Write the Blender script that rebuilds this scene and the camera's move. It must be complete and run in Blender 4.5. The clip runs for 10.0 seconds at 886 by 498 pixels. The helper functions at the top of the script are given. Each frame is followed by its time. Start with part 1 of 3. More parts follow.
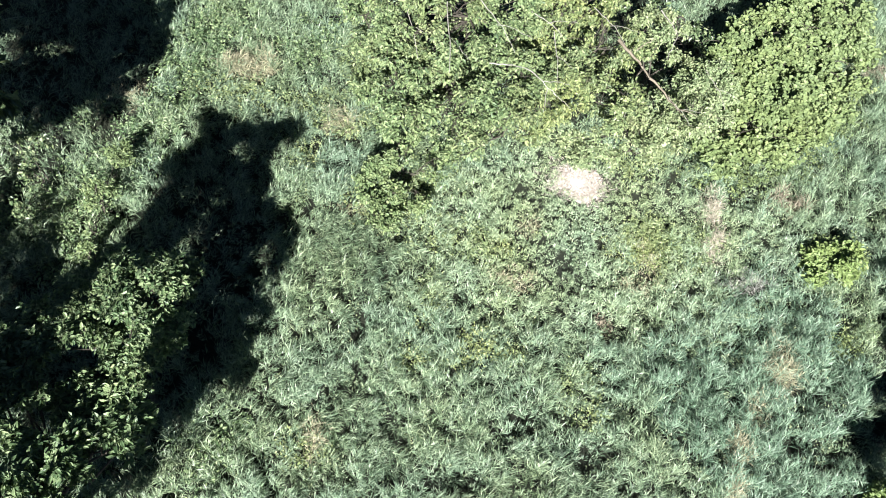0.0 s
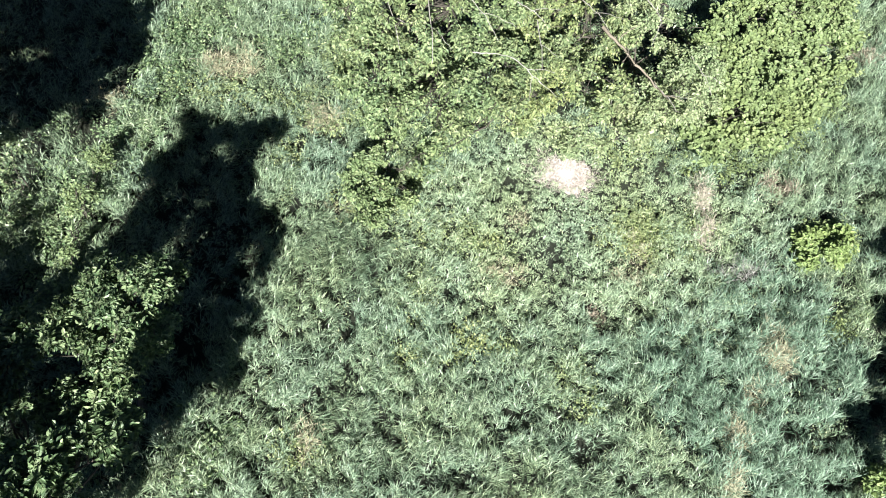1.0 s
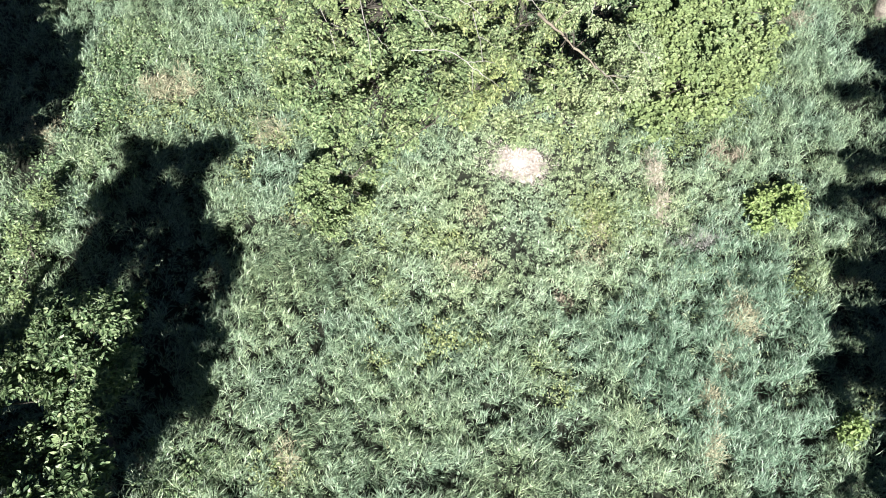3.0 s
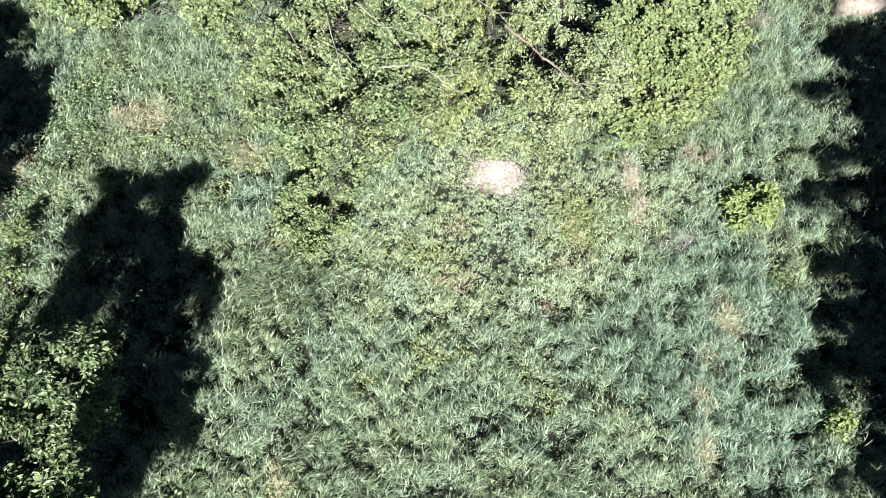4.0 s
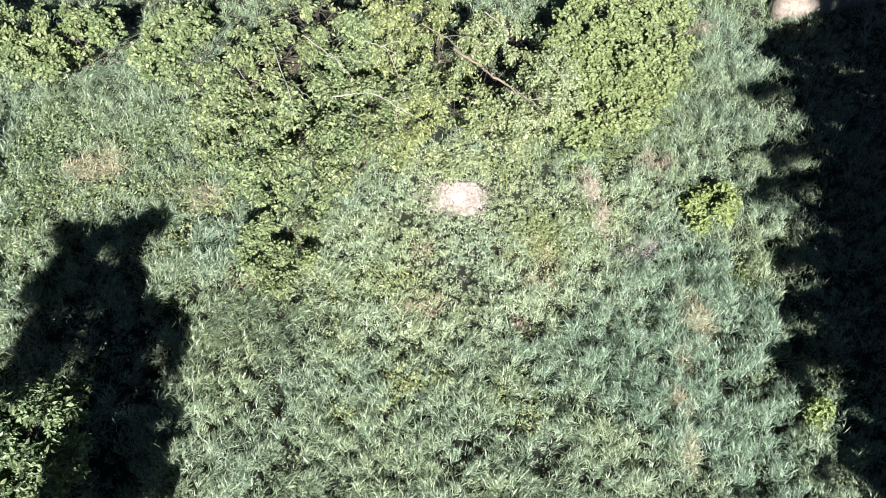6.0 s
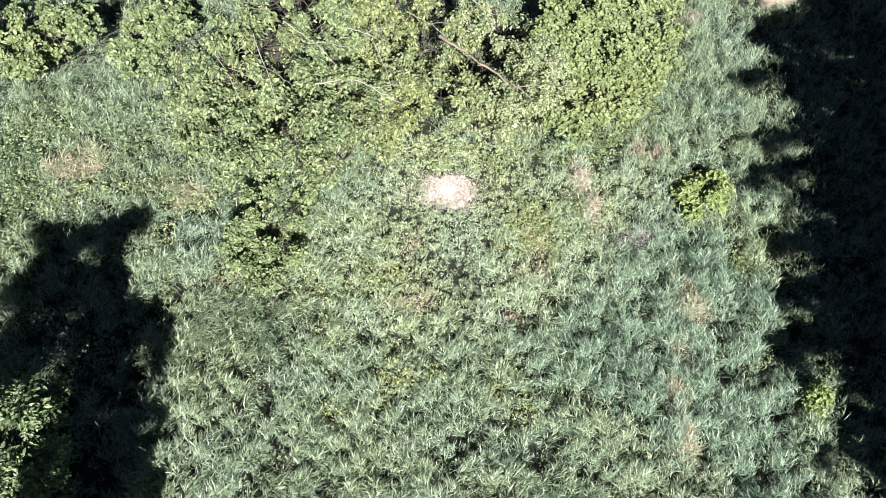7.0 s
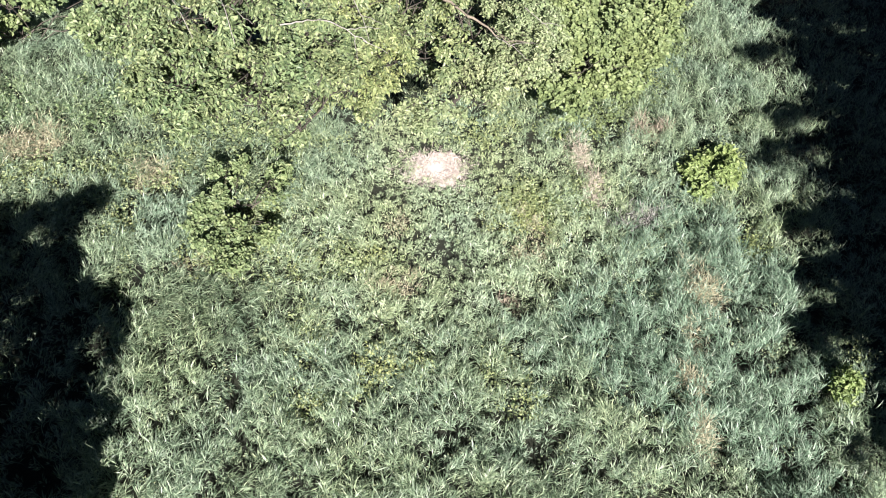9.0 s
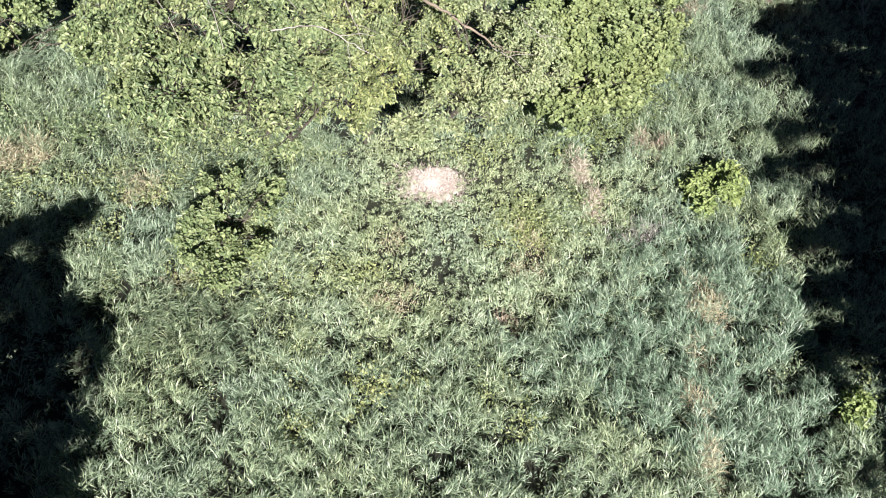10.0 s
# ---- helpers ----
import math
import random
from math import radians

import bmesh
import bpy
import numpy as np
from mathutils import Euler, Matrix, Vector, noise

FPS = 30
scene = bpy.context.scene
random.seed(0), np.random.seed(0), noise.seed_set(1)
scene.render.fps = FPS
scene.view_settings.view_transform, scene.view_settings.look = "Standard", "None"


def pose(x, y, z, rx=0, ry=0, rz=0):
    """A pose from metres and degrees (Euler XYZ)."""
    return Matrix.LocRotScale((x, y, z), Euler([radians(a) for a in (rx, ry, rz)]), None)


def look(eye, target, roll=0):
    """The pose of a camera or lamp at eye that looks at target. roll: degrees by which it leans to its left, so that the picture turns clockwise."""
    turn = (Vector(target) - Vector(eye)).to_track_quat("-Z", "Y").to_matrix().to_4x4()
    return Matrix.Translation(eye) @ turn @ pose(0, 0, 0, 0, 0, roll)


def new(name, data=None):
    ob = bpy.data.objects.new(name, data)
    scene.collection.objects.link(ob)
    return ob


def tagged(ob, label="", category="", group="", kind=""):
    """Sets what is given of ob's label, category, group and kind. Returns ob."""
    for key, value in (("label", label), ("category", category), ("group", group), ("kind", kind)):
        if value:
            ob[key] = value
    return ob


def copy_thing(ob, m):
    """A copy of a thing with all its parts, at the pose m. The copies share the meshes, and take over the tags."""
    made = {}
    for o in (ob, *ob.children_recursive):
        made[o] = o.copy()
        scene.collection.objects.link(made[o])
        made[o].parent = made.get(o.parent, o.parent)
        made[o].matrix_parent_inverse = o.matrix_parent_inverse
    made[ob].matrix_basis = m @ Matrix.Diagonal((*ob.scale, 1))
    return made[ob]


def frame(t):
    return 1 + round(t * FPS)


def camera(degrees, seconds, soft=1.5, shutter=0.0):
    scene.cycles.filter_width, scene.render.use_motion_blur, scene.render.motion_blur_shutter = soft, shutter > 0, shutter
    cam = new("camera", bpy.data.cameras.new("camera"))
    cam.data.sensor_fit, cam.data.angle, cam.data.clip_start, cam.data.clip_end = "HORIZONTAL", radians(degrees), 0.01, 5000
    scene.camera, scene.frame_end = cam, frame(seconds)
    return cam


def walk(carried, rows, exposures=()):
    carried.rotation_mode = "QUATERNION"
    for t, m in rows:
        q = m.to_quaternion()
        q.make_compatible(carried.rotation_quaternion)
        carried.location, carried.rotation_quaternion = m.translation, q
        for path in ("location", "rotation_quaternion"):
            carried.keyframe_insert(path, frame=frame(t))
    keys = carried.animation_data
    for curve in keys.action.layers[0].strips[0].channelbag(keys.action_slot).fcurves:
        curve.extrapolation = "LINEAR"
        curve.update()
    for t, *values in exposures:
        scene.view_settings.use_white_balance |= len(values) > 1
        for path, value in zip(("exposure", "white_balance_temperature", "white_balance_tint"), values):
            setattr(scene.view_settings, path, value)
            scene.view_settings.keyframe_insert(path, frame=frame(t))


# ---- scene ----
cam = camera(65.9, 10.0, soft=1.0)
PATH = [
    (0, (-0.304, -2.013, 17.108), (-0.172, -1.105, 15.331), 11.8),
    (0.5, (-0.263, -2.014, 16.97), (-0.119, -1.104, 15.195), 11.5),
    (1, (-0.222, -2.05, 16.852), (-0.065, -1.139, 15.078), 11.4),
    (1.5, (-0.192, -2.077, 16.794), (-0.02, -1.166, 15.022), 11.4),
    (2, (-0.135, -2.075, 16.777), (0.048, -1.167, 15.004), 11.1),
    (2.5, (-0.116, -2.036, 16.781), (0.103, -1.133, 15.011), 10.8),
    (4, (0.032, -2.163, 16.732), (0.332, -1.213, 14.998), 9.0),
    (4.5, (0.053, -2.192, 16.716), (0.371, -1.224, 14.995), 8.6),
    (5, (0.081, -2.2, 16.691), (0.422, -1.216, 14.983), 8.2),
    (5.5, (0.111, -2.247, 16.666), (0.479, -1.248, 14.972), 7.7),
    (7, (0.221, -2.358, 16.153), (0.637, -1.349, 14.477), 7.1),
    (7.5, (0.28, -2.371, 15.663), (0.695, -1.364, 13.986), 7.1),
    (8, (0.375, -2.376, 15.119), (0.793, -1.371, 13.441), 7.1),
    (8.5, (0.465, -2.384, 14.663), (0.893, -1.366, 12.995), 7.0),
    (9, (0.569, -2.394, 14.282), (1.006, -1.346, 12.635), 6.8),
    (9.5, (0.66, -2.333, 14.001), (1.104, -1.262, 12.371), 6.8),
    (10, (0.687, -2.316, 13.802), (1.142, -1.214, 12.196), 6.8),
]
walk(cam, [(t, look(eye, target, roll)) for t, eye, target, roll in PATH],
     exposures=[(0.0, 1.55, 6270, 6), (2.5, 1.54, 6290, 7), (5.0, 1.47, 6400, 13), (9.0, 1.38, 6490, 15), (10.0, 1.32, 6580, 17)])

# ---- daylight ----
SUN_ELEVATION = radians(36)
SUN_WAY = Vector((0.12, 1.0, 0)).normalized()      # the way the shadows fall
world = bpy.data.worlds.new("world")
scene.world = world
world.use_nodes = True
wn = world.node_tree.nodes
sky = wn.new("ShaderNodeTexSky")
sky.sky_type = "NISHITA"
sky.sun_disc = False
sky.air_density, sky.dust_density, sky.altitude = 0.34, 0.1, 1500
sky.sun_elevation = SUN_ELEVATION
sky.sun_rotation = math.atan2(-SUN_WAY.x, -SUN_WAY.y)
wn["Background"].inputs["Strength"].default_value = 0.026
world.node_tree.links.new(sky.outputs["Color"], wn["Background"].inputs["Color"])
sun = new("sun", bpy.data.lights.new("sun", "SUN"))
sun.data.energy = 5.0
sun.data.angle = radians(0.55)
sun.data.color = (1.0, 0.97, 0.92)
down = Vector((SUN_WAY.x * math.cos(SUN_ELEVATION), SUN_WAY.y * math.cos(SUN_ELEVATION), -math.sin(SUN_ELEVATION)))
sun.matrix_world = look(tuple(-40 * down), (0, 0, 0))

rng = np.random.default_rng(7)


# ---- materials ----
def material(name):
    m = bpy.data.materials.new(name)
    m.use_nodes = True
    nt = m.node_tree
    return m, nt, nt.nodes["Principled BSDF"]


def ramp(nt, fac, stops):
    r = nt.nodes.new("ShaderNodeValToRGB")
    e = r.color_ramp.elements
    while len(e) < len(stops):
        e.new(0.5)
    for k, (p, c) in zip(e, stops):
        k.position, k.color = p, (*c, 1)
    nt.links.new(fac, r.inputs["Fac"])
    return r.outputs["Color"]


def noise_tex(nt, scale, detail=4.0, rough=0.55):
    n = nt.nodes.new("ShaderNodeTexNoise")
    n.inputs["Scale"].default_value, n.inputs["Detail"].default_value, n.inputs["Roughness"].default_value = scale, detail, rough
    g = nt.nodes.new("ShaderNodeNewGeometry")
    nt.links.new(g.outputs["Position"], n.inputs["Vector"])
    return n.outputs["Fac"]


def mix(nt, fac, a, b, how="MIX"):
    m = nt.nodes.new("ShaderNodeMix")
    m.data_type, m.blend_type = "RGBA", how
    for sock, v in ((m.inputs[0], fac), (m.inputs[6], a), (m.inputs[7], b)):
        if isinstance(v, bpy.types.NodeSocket):
            nt.links.new(v, sock)
        elif isinstance(v, (int, float)):
            sock.default_value = v
        else:
            sock.default_value = (*v, 1)
    return m.outputs[2]


def leaf_material(name, dark, mid, light, rough=0.5, through_light=0.25, patch=0.5, second=None, spec=0.5, tuft=11.0):
    """Leaves and blades: each island takes its own tone, and wide patches shift the hue."""
    m, nt, bsdf = material(name)
    geo = nt.nodes.new("ShaderNodeNewGeometry")
    own = ramp(nt, geo.outputs["Random Per Island"], [(0.0, dark), (0.5, mid), (1.0, light)])
    if second:
        wide = ramp(nt, noise_tex(nt, patch), [(0.32, (0, 0, 0)), (0.72, (1, 1, 1))])
        own = mix(nt, wide, own, mix(nt, 1.0, own, second, "MULTIPLY"))
    own = mix(nt, 1.0, own, ramp(nt, noise_tex(nt, tuft, 2.0), [(0.36, (0.70, 0.71, 0.71)), (0.62, (1.24, 1.23, 1.23))]), "MULTIPLY")
    nt.links.new(own, bsdf.inputs["Base Color"])
    bsdf.inputs["Roughness"].default_value = rough
    bsdf.inputs["Specular IOR Level"].default_value = spec
    tr = nt.nodes.new("ShaderNodeBsdfTranslucent")
    nt.links.new(mix(nt, 1.0, own, (0.9, 1.0, 0.5), "MULTIPLY"), tr.inputs["Color"])
    ms = nt.nodes.new("ShaderNodeMixShader")
    ms.inputs[0].default_value = through_light
    nt.links.new(bsdf.outputs[0], ms.inputs[1])
    nt.links.new(tr.outputs[0], ms.inputs[2])
    nt.links.new(ms.outputs[0], nt.nodes["Material Output"].inputs["Surface"])
    return m


def rough_material(name, stops, scale, fine, bump=0.5, rough=0.9, grain=(0.6, 1.25)):
    """Soil, sand and bark: two scales of tone and a relief."""
    m, nt, bsdf = material(name)
    a = ramp(nt, noise_tex(nt, scale), stops)
    f = ramp(nt, noise_tex(nt, fine, 6.0, 0.7), [(0.3, (grain[0],) * 3), (0.7, (grain[1],) * 3)])
    nt.links.new(mix(nt, 1.0, a, f, "MULTIPLY"), bsdf.inputs["Base Color"])
    bsdf.inputs["Roughness"].default_value = rough
    b = nt.nodes.new("ShaderNodeBump")
    b.inputs["Strength"].default_value, b.inputs["Distance"].default_value = bump, 0.03
    nt.links.new(noise_tex(nt, fine, 6.0, 0.7), b.inputs["Height"])
    nt.links.new(b.outputs[0], bsdf.inputs["Normal"])
    return m


GRASS = leaf_material("grass", (0.062, 0.108, 0.07), (0.205, 0.30, 0.206), (0.34, 0.435, 0.318), 0.42, 0.10, 0.5, (1.13, 1.02, 0.80))
LUSH = leaf_material("lush_grass", (0.056, 0.105, 0.068), (0.17, 0.262, 0.174), (0.31, 0.405, 0.295), 0.42, 0.10, 0.5, (1.0, 1.0, 1.0))
GRAZED = leaf_material("grazed_grass", (0.12, 0.188, 0.114), (0.335, 0.445, 0.30), (0.465, 0.56, 0.41), 0.42, 0.12, 0.5, (1.1, 1.0, 0.78))
STRAW = leaf_material("straw", (0.29, 0.265, 0.17), (0.415, 0.385, 0.255), (0.56, 0.525, 0.38), 0.6, 0.12)
PALE = leaf_material("bleached_straw", (0.47, 0.395, 0.36), (0.60, 0.515, 0.475), (0.72, 0.645, 0.605), 0.6, 0.1)
FADED = leaf_material("faded_straw", (0.36, 0.315, 0.245), (0.48, 0.425, 0.345), (0.59, 0.53, 0.445), 0.6, 0.1)
MAUVE = leaf_material("seed_head", (0.21, 0.20, 0.19), (0.33, 0.32, 0.30), (0.46, 0.45, 0.42), 0.6, 0.1)
RUST = leaf_material("withered", (0.225, 0.185, 0.135), (0.33, 0.275, 0.205), (0.45, 0.39, 0.305), 0.7, 0.1)
FORB = leaf_material("forb_leaf", (0.155, 0.22, 0.112), (0.255, 0.325, 0.162), (0.36, 0.425, 0.24), 0.45, 0.16, 0.8, (1.12, 1.0, 0.8))
HERB = leaf_material("herb_leaf", (0.12, 0.18, 0.11), (0.21, 0.275, 0.165), (0.36, 0.42, 0.28), 0.42, 0.14, 0.6, (1.1, 1.0, 0.85))
LEAF_YELLOW = leaf_material("yellow_green_leaf", (0.088, 0.122, 0.06), (0.18, 0.222, 0.098), (0.345, 0.375, 0.19), 0.45, 0.16, 0.9, (0.82, 0.97, 1.0), 0.3)
LEAF_PALE = leaf_material("pale_green_leaf", (0.16, 0.20, 0.10), (0.275, 0.315, 0.158), (0.43, 0.455, 0.26), 0.45, 0.16, 0.9, (0.85, 0.97, 1.0), 0.3)
LEAF_MID = leaf_material("mid_green_leaf", (0.088, 0.128, 0.066), (0.182, 0.236, 0.118), (0.325, 0.375, 0.205), 0.42, 0.15, 0.9, (1.15, 1.05, 0.78), 0.3)
LEAF_FRESH = leaf_material("fresh_green_leaf", (0.055, 0.10, 0.048), (0.145, 0.215, 0.108), (0.31, 0.39, 0.225), 0.42, 0.14, 0.9, (1.06, 1.0, 0.9), 0.35)
LEAF_LIME = leaf_material("lime_leaf", (0.135, 0.185, 0.083), (0.18, 0.235, 0.106), (0.24, 0.295, 0.138), 0.5, 0.16, 0.6, (1.05, 1.0, 0.9), 0.3)
LEAF_BRIGHT = leaf_material("bright_lime_leaf", (0.165, 0.235, 0.088), (0.22, 0.295, 0.114), (0.285, 0.36, 0.15), 0.5, 0.18, 0.6, (1.05, 1.0, 0.9), 0.3)
LEAF_BUSH = leaf_material("bush_leaf", (0.10, 0.15, 0.07), (0.17, 0.23, 0.11), (0.27, 0.33, 0.17), 0.45, 0.16, 0.6, (1.05, 1.0, 0.9), 0.3)
LEAF_DEEP = leaf_material("deep_green_leaf", (0.055, 0.09, 0.05), (0.115, 0.17, 0.095), (0.27, 0.33, 0.20), 0.36, 0.13, 0.6, (1.2, 1.1, 0.78))
NEEDLE = leaf_material("needle", (0.02, 0.04, 0.02), (0.03, 0.06, 0.03), (0.05, 0.085, 0.04), 0.6, 0.03)
# Near black: the shade in the gaps of the grass is put into this colour.
SHADED_SOIL = rough_material("soil", [(0.3, (0.010, 0.013, 0.007)), (0.7, (0.021, 0.025, 0.013))], 0.6, 9.0, 0.8)
SAND = rough_material("sand", [(0.3, (0.55, 0.47, 0.43)), (0.7, (0.70, 0.62, 0.58))], 1.5, 22.0, 0.15, 0.9, (0.86, 1.08))
LOGWOOD = rough_material("bleached_log", [(0.3, (0.24, 0.20, 0.165)), (0.7, (0.42, 0.365, 0.31))], 4.0, 20.0, 1.0, 0.95, (0.45, 1.25))
BARK = rough_material("bark", [(0.3, (0.05, 0.042, 0.034)), (0.7, (0.13, 0.112, 0.09))], 3.0, 25.0, 0.8)
LIMBWOOD = rough_material("tan_dead_wood", [(0.3, (0.17, 0.14, 0.105)), (0.7, (0.31, 0.26, 0.20))], 3.0, 30.0, 0.6, 0.8)
DEADWOOD = rough_material("dead_wood", [(0.3, (0.27, 0.25, 0.22)), (0.7, (0.47, 0.44, 0.40))], 3.0, 30.0, 0.6, 0.8)


# ---- mesh helpers ----
def unit(v):
    return v / np.maximum(np.linalg.norm(v, axis=-1, keepdims=True), 1e-9)


def mesh_of(name, verts, faces, mat, smooth=True):
    """A mesh from arrays: faces is a list of index arrays, each of one corner count."""
    me = bpy.data.meshes.new(name)
    idx = np.concatenate([f.ravel() for f in faces]).astype(np.int32)
    tot = np.concatenate([np.full(len(f), f.shape[1]) for f in faces]).astype(np.int32)
    start = np.concatenate([[0], np.cumsum(tot)[:-1]]).astype(np.int32)
    me.vertices.add(len(verts))
    me.vertices.foreach_set("co", np.asarray(verts, np.float32).ravel())
    me.loops.add(len(idx))
    me.loops.foreach_set("vertex_index", idx)
    me.polygons.add(len(tot))
    me.polygons.foreach_set("loop_start", start)
    me.polygons.foreach_set("loop_total", tot)
    me.polygons.foreach_set("use_smooth", np.full(len(tot), smooth))
    me.update(calc_edges=True)
    me.materials.append(mat)
    return me


def part(name, me, parent, label=""):
    ob = new(name, me)
    ob.parent = parent
    return tagged(ob, label)


def thing(name, place, label, category, group="", kind=""):
    ob = new(name)
    ob.location = place
    ob.empty_display_size = 0.3
    return tagged(ob, label, category, group, kind)


def waves(seed, scale, octaves=4):
    """A smooth random field over the plan, about -1 to 1."""
    r = np.random.default_rng(seed)
    k = [(r.normal(size=2) * scale * 1.7 ** i, r.uniform(0, 6.28), 0.75 ** i) for i in range(octaves) for _ in range(3)]
    s = math.sqrt(sum(a * a for _, _, a in k) / 2)
    return lambda x, y: sum(a * np.sin(w[0] * x + w[1] * y + p) for w, p, a in k) / s / 1.6


def patchy(seed, cell, octaves=3, fall=0.7):
    """Uneven patches over the plan with no repeat, about -1 to 1: smoothed random values on finer and finer squares."""
    r = np.random.default_rng(seed)
    grids = [(r.normal(size=(97, 97)), cell / 2 ** i, fall ** i) for i in range(octaves)]
    total = math.sqrt(sum(a * a for _, _, a in grids)) * 1.1

    def at(x, y):
        out = 0
        for g, c, a in grids:
            u, v = np.asarray(x) / c + 400, np.asarray(y) / c + 400
            i, j = np.floor(u).astype(int), np.floor(v).astype(int)
            fu, fv = u - i, v - j
            fu, fv = fu * fu * (3 - 2 * fu), fv * fv * (3 - 2 * fv)
            i0, i1, j0, j1 = i % 97, (i + 1) % 97, j % 97, (j + 1) % 97
            out = out + a * ((g[i0, j0] * (1 - fu) + g[i1, j0] * fu) * (1 - fv) + (g[i0, j1] * (1 - fu) + g[i1, j1] * fu) * fv)
        return out / total
    return at


relief = waves(3, 0.35)


def ground_z(x, y):
    near = np.exp(-(np.hypot(np.asarray(x) - 4, np.asarray(y) - 8) / 40) ** 2)
    return 0.10 * relief(np.asarray(x), np.asarray(y)) * near


def blades(base, way, lean, length, width, bend, mat, name):
    """Grass blades: kite-shaped strips that rise from base and bow over towards way."""
    n = len(base)
    side = np.stack([-way[:, 1], way[:, 0], np.zeros(n)], 1)
    side = unit(side + 0.5 * rng.normal(size=(n, 3)) * np.array([1, 1, 0.6]))
    h = np.stack([way[:, 0], way[:, 1], np.zeros(n)], 1)
    up = np.array([0, 0, 1.0])
    pts, p, a = [base], base.copy(), lean.copy()
    for k in (0.45, 0.55):
        p = p + (length * k)[:, None] * (np.sin(a)[:, None] * h + np.cos(a)[:, None] * up)
        pts.append(p)
        a = a + bend
    w = (width * 0.6)[:, None] * side
    v = np.stack([pts[0], pts[1] - w, pts[1] + w, pts[2]], 1).reshape(-1, 3)
    o = (np.arange(n) * 4)[:, None]
    return mesh_of(name, v, [np.concatenate([o + np.array([0, 2, 1]), o + np.array([1, 2, 3])])], mat)


def leaves(base, way, normal, length, width, mat, name, fold=0.18, plain=False):
    """Pointed oval leaves, folded along the midrib, four triangles each; plain: two."""
    n = len(base)
    way = unit(way)
    side = unit(np.cross(way, normal))
    nor = np.cross(side, way)
    L, W = length[:, None], width[:, None]
    f = fold * W * nor
    if plain:
        v = np.stack([base, base + way * L * 0.5 + side * W * 0.62 + f, base + way * L, base + way * L * 0.5 - side * W * 0.62 + f], 1).reshape(-1, 3)
        return mesh_of(name, v, [(np.arange(n) * 4)[:, None] + np.array([[0, 3, 2, 1]])], mat, smooth=False)
    v = np.stack([base, base + way * L * 0.3 + side * W * 0.5 + f, base + way * L * 0.68 + side * W * 0.42 + f,
                  base + way * L - nor * L * 0.08, base + way * L * 0.68 - side * W * 0.42 + f, base + way * L * 0.3 - side * W * 0.5 + f], 1).reshape(-1, 3)
    o = (np.arange(n) * 6)[:, None]
    return mesh_of(name, v, [np.concatenate([o + np.array([0, 3, 2, 1]), o + np.array([0, 5, 4, 3])])], mat, smooth=False)


def tubes(paths, sides, mat, name):
    """Tapered tubes along paths, a list of (points, radii), in one mesh."""
    vs, qs, off = [], [], 0
    for pts, rad in paths:
        pts = np.asarray(pts, float)
        k = len(pts)
        t = unit(np.gradient(pts, axis=0))
        a = unit(np.cross(t, np.array([0.31, 0.92, 0.23])))
        b = np.cross(t, a)
        ang = np.arange(sides) * 2 * math.pi / sides
        ring = a[:, None, :] * np.cos(ang)[None, :, None] + b[:, None, :] * np.sin(ang)[None, :, None]
        vs.append((pts[:, None, :] + ring * np.asarray(rad)[:, None, None]).reshape(-1, 3))
        i, j = np.meshgrid(np.arange(k - 1), np.arange(sides), indexing="ij")
        j2 = (j + 1) % sides
        qs.append(off + np.stack([i * sides + j, i * sides + j2, (i + 1) * sides + j2, (i + 1) * sides + j], -1).reshape(-1, 4))
        off += k * sides
    return mesh_of(name, np.concatenate(vs), [np.concatenate(qs)], mat)


def bow(a, b, sag, k=6, wob=0.04, r=rng):
    """A bent way from a to b."""
    a, b = np.asarray(a, float), np.asarray(b, float)
    s = np.linspace(0, 1, k)[:, None]
    d = np.linalg.norm(b - a)
    w = r.normal(size=(k, 3)) * wob * d
    w[0] = w[-1] = 0
    return a + (b - a) * s + np.array([0, 0, sag * d]) * (4 * s * (1 - s)) + w


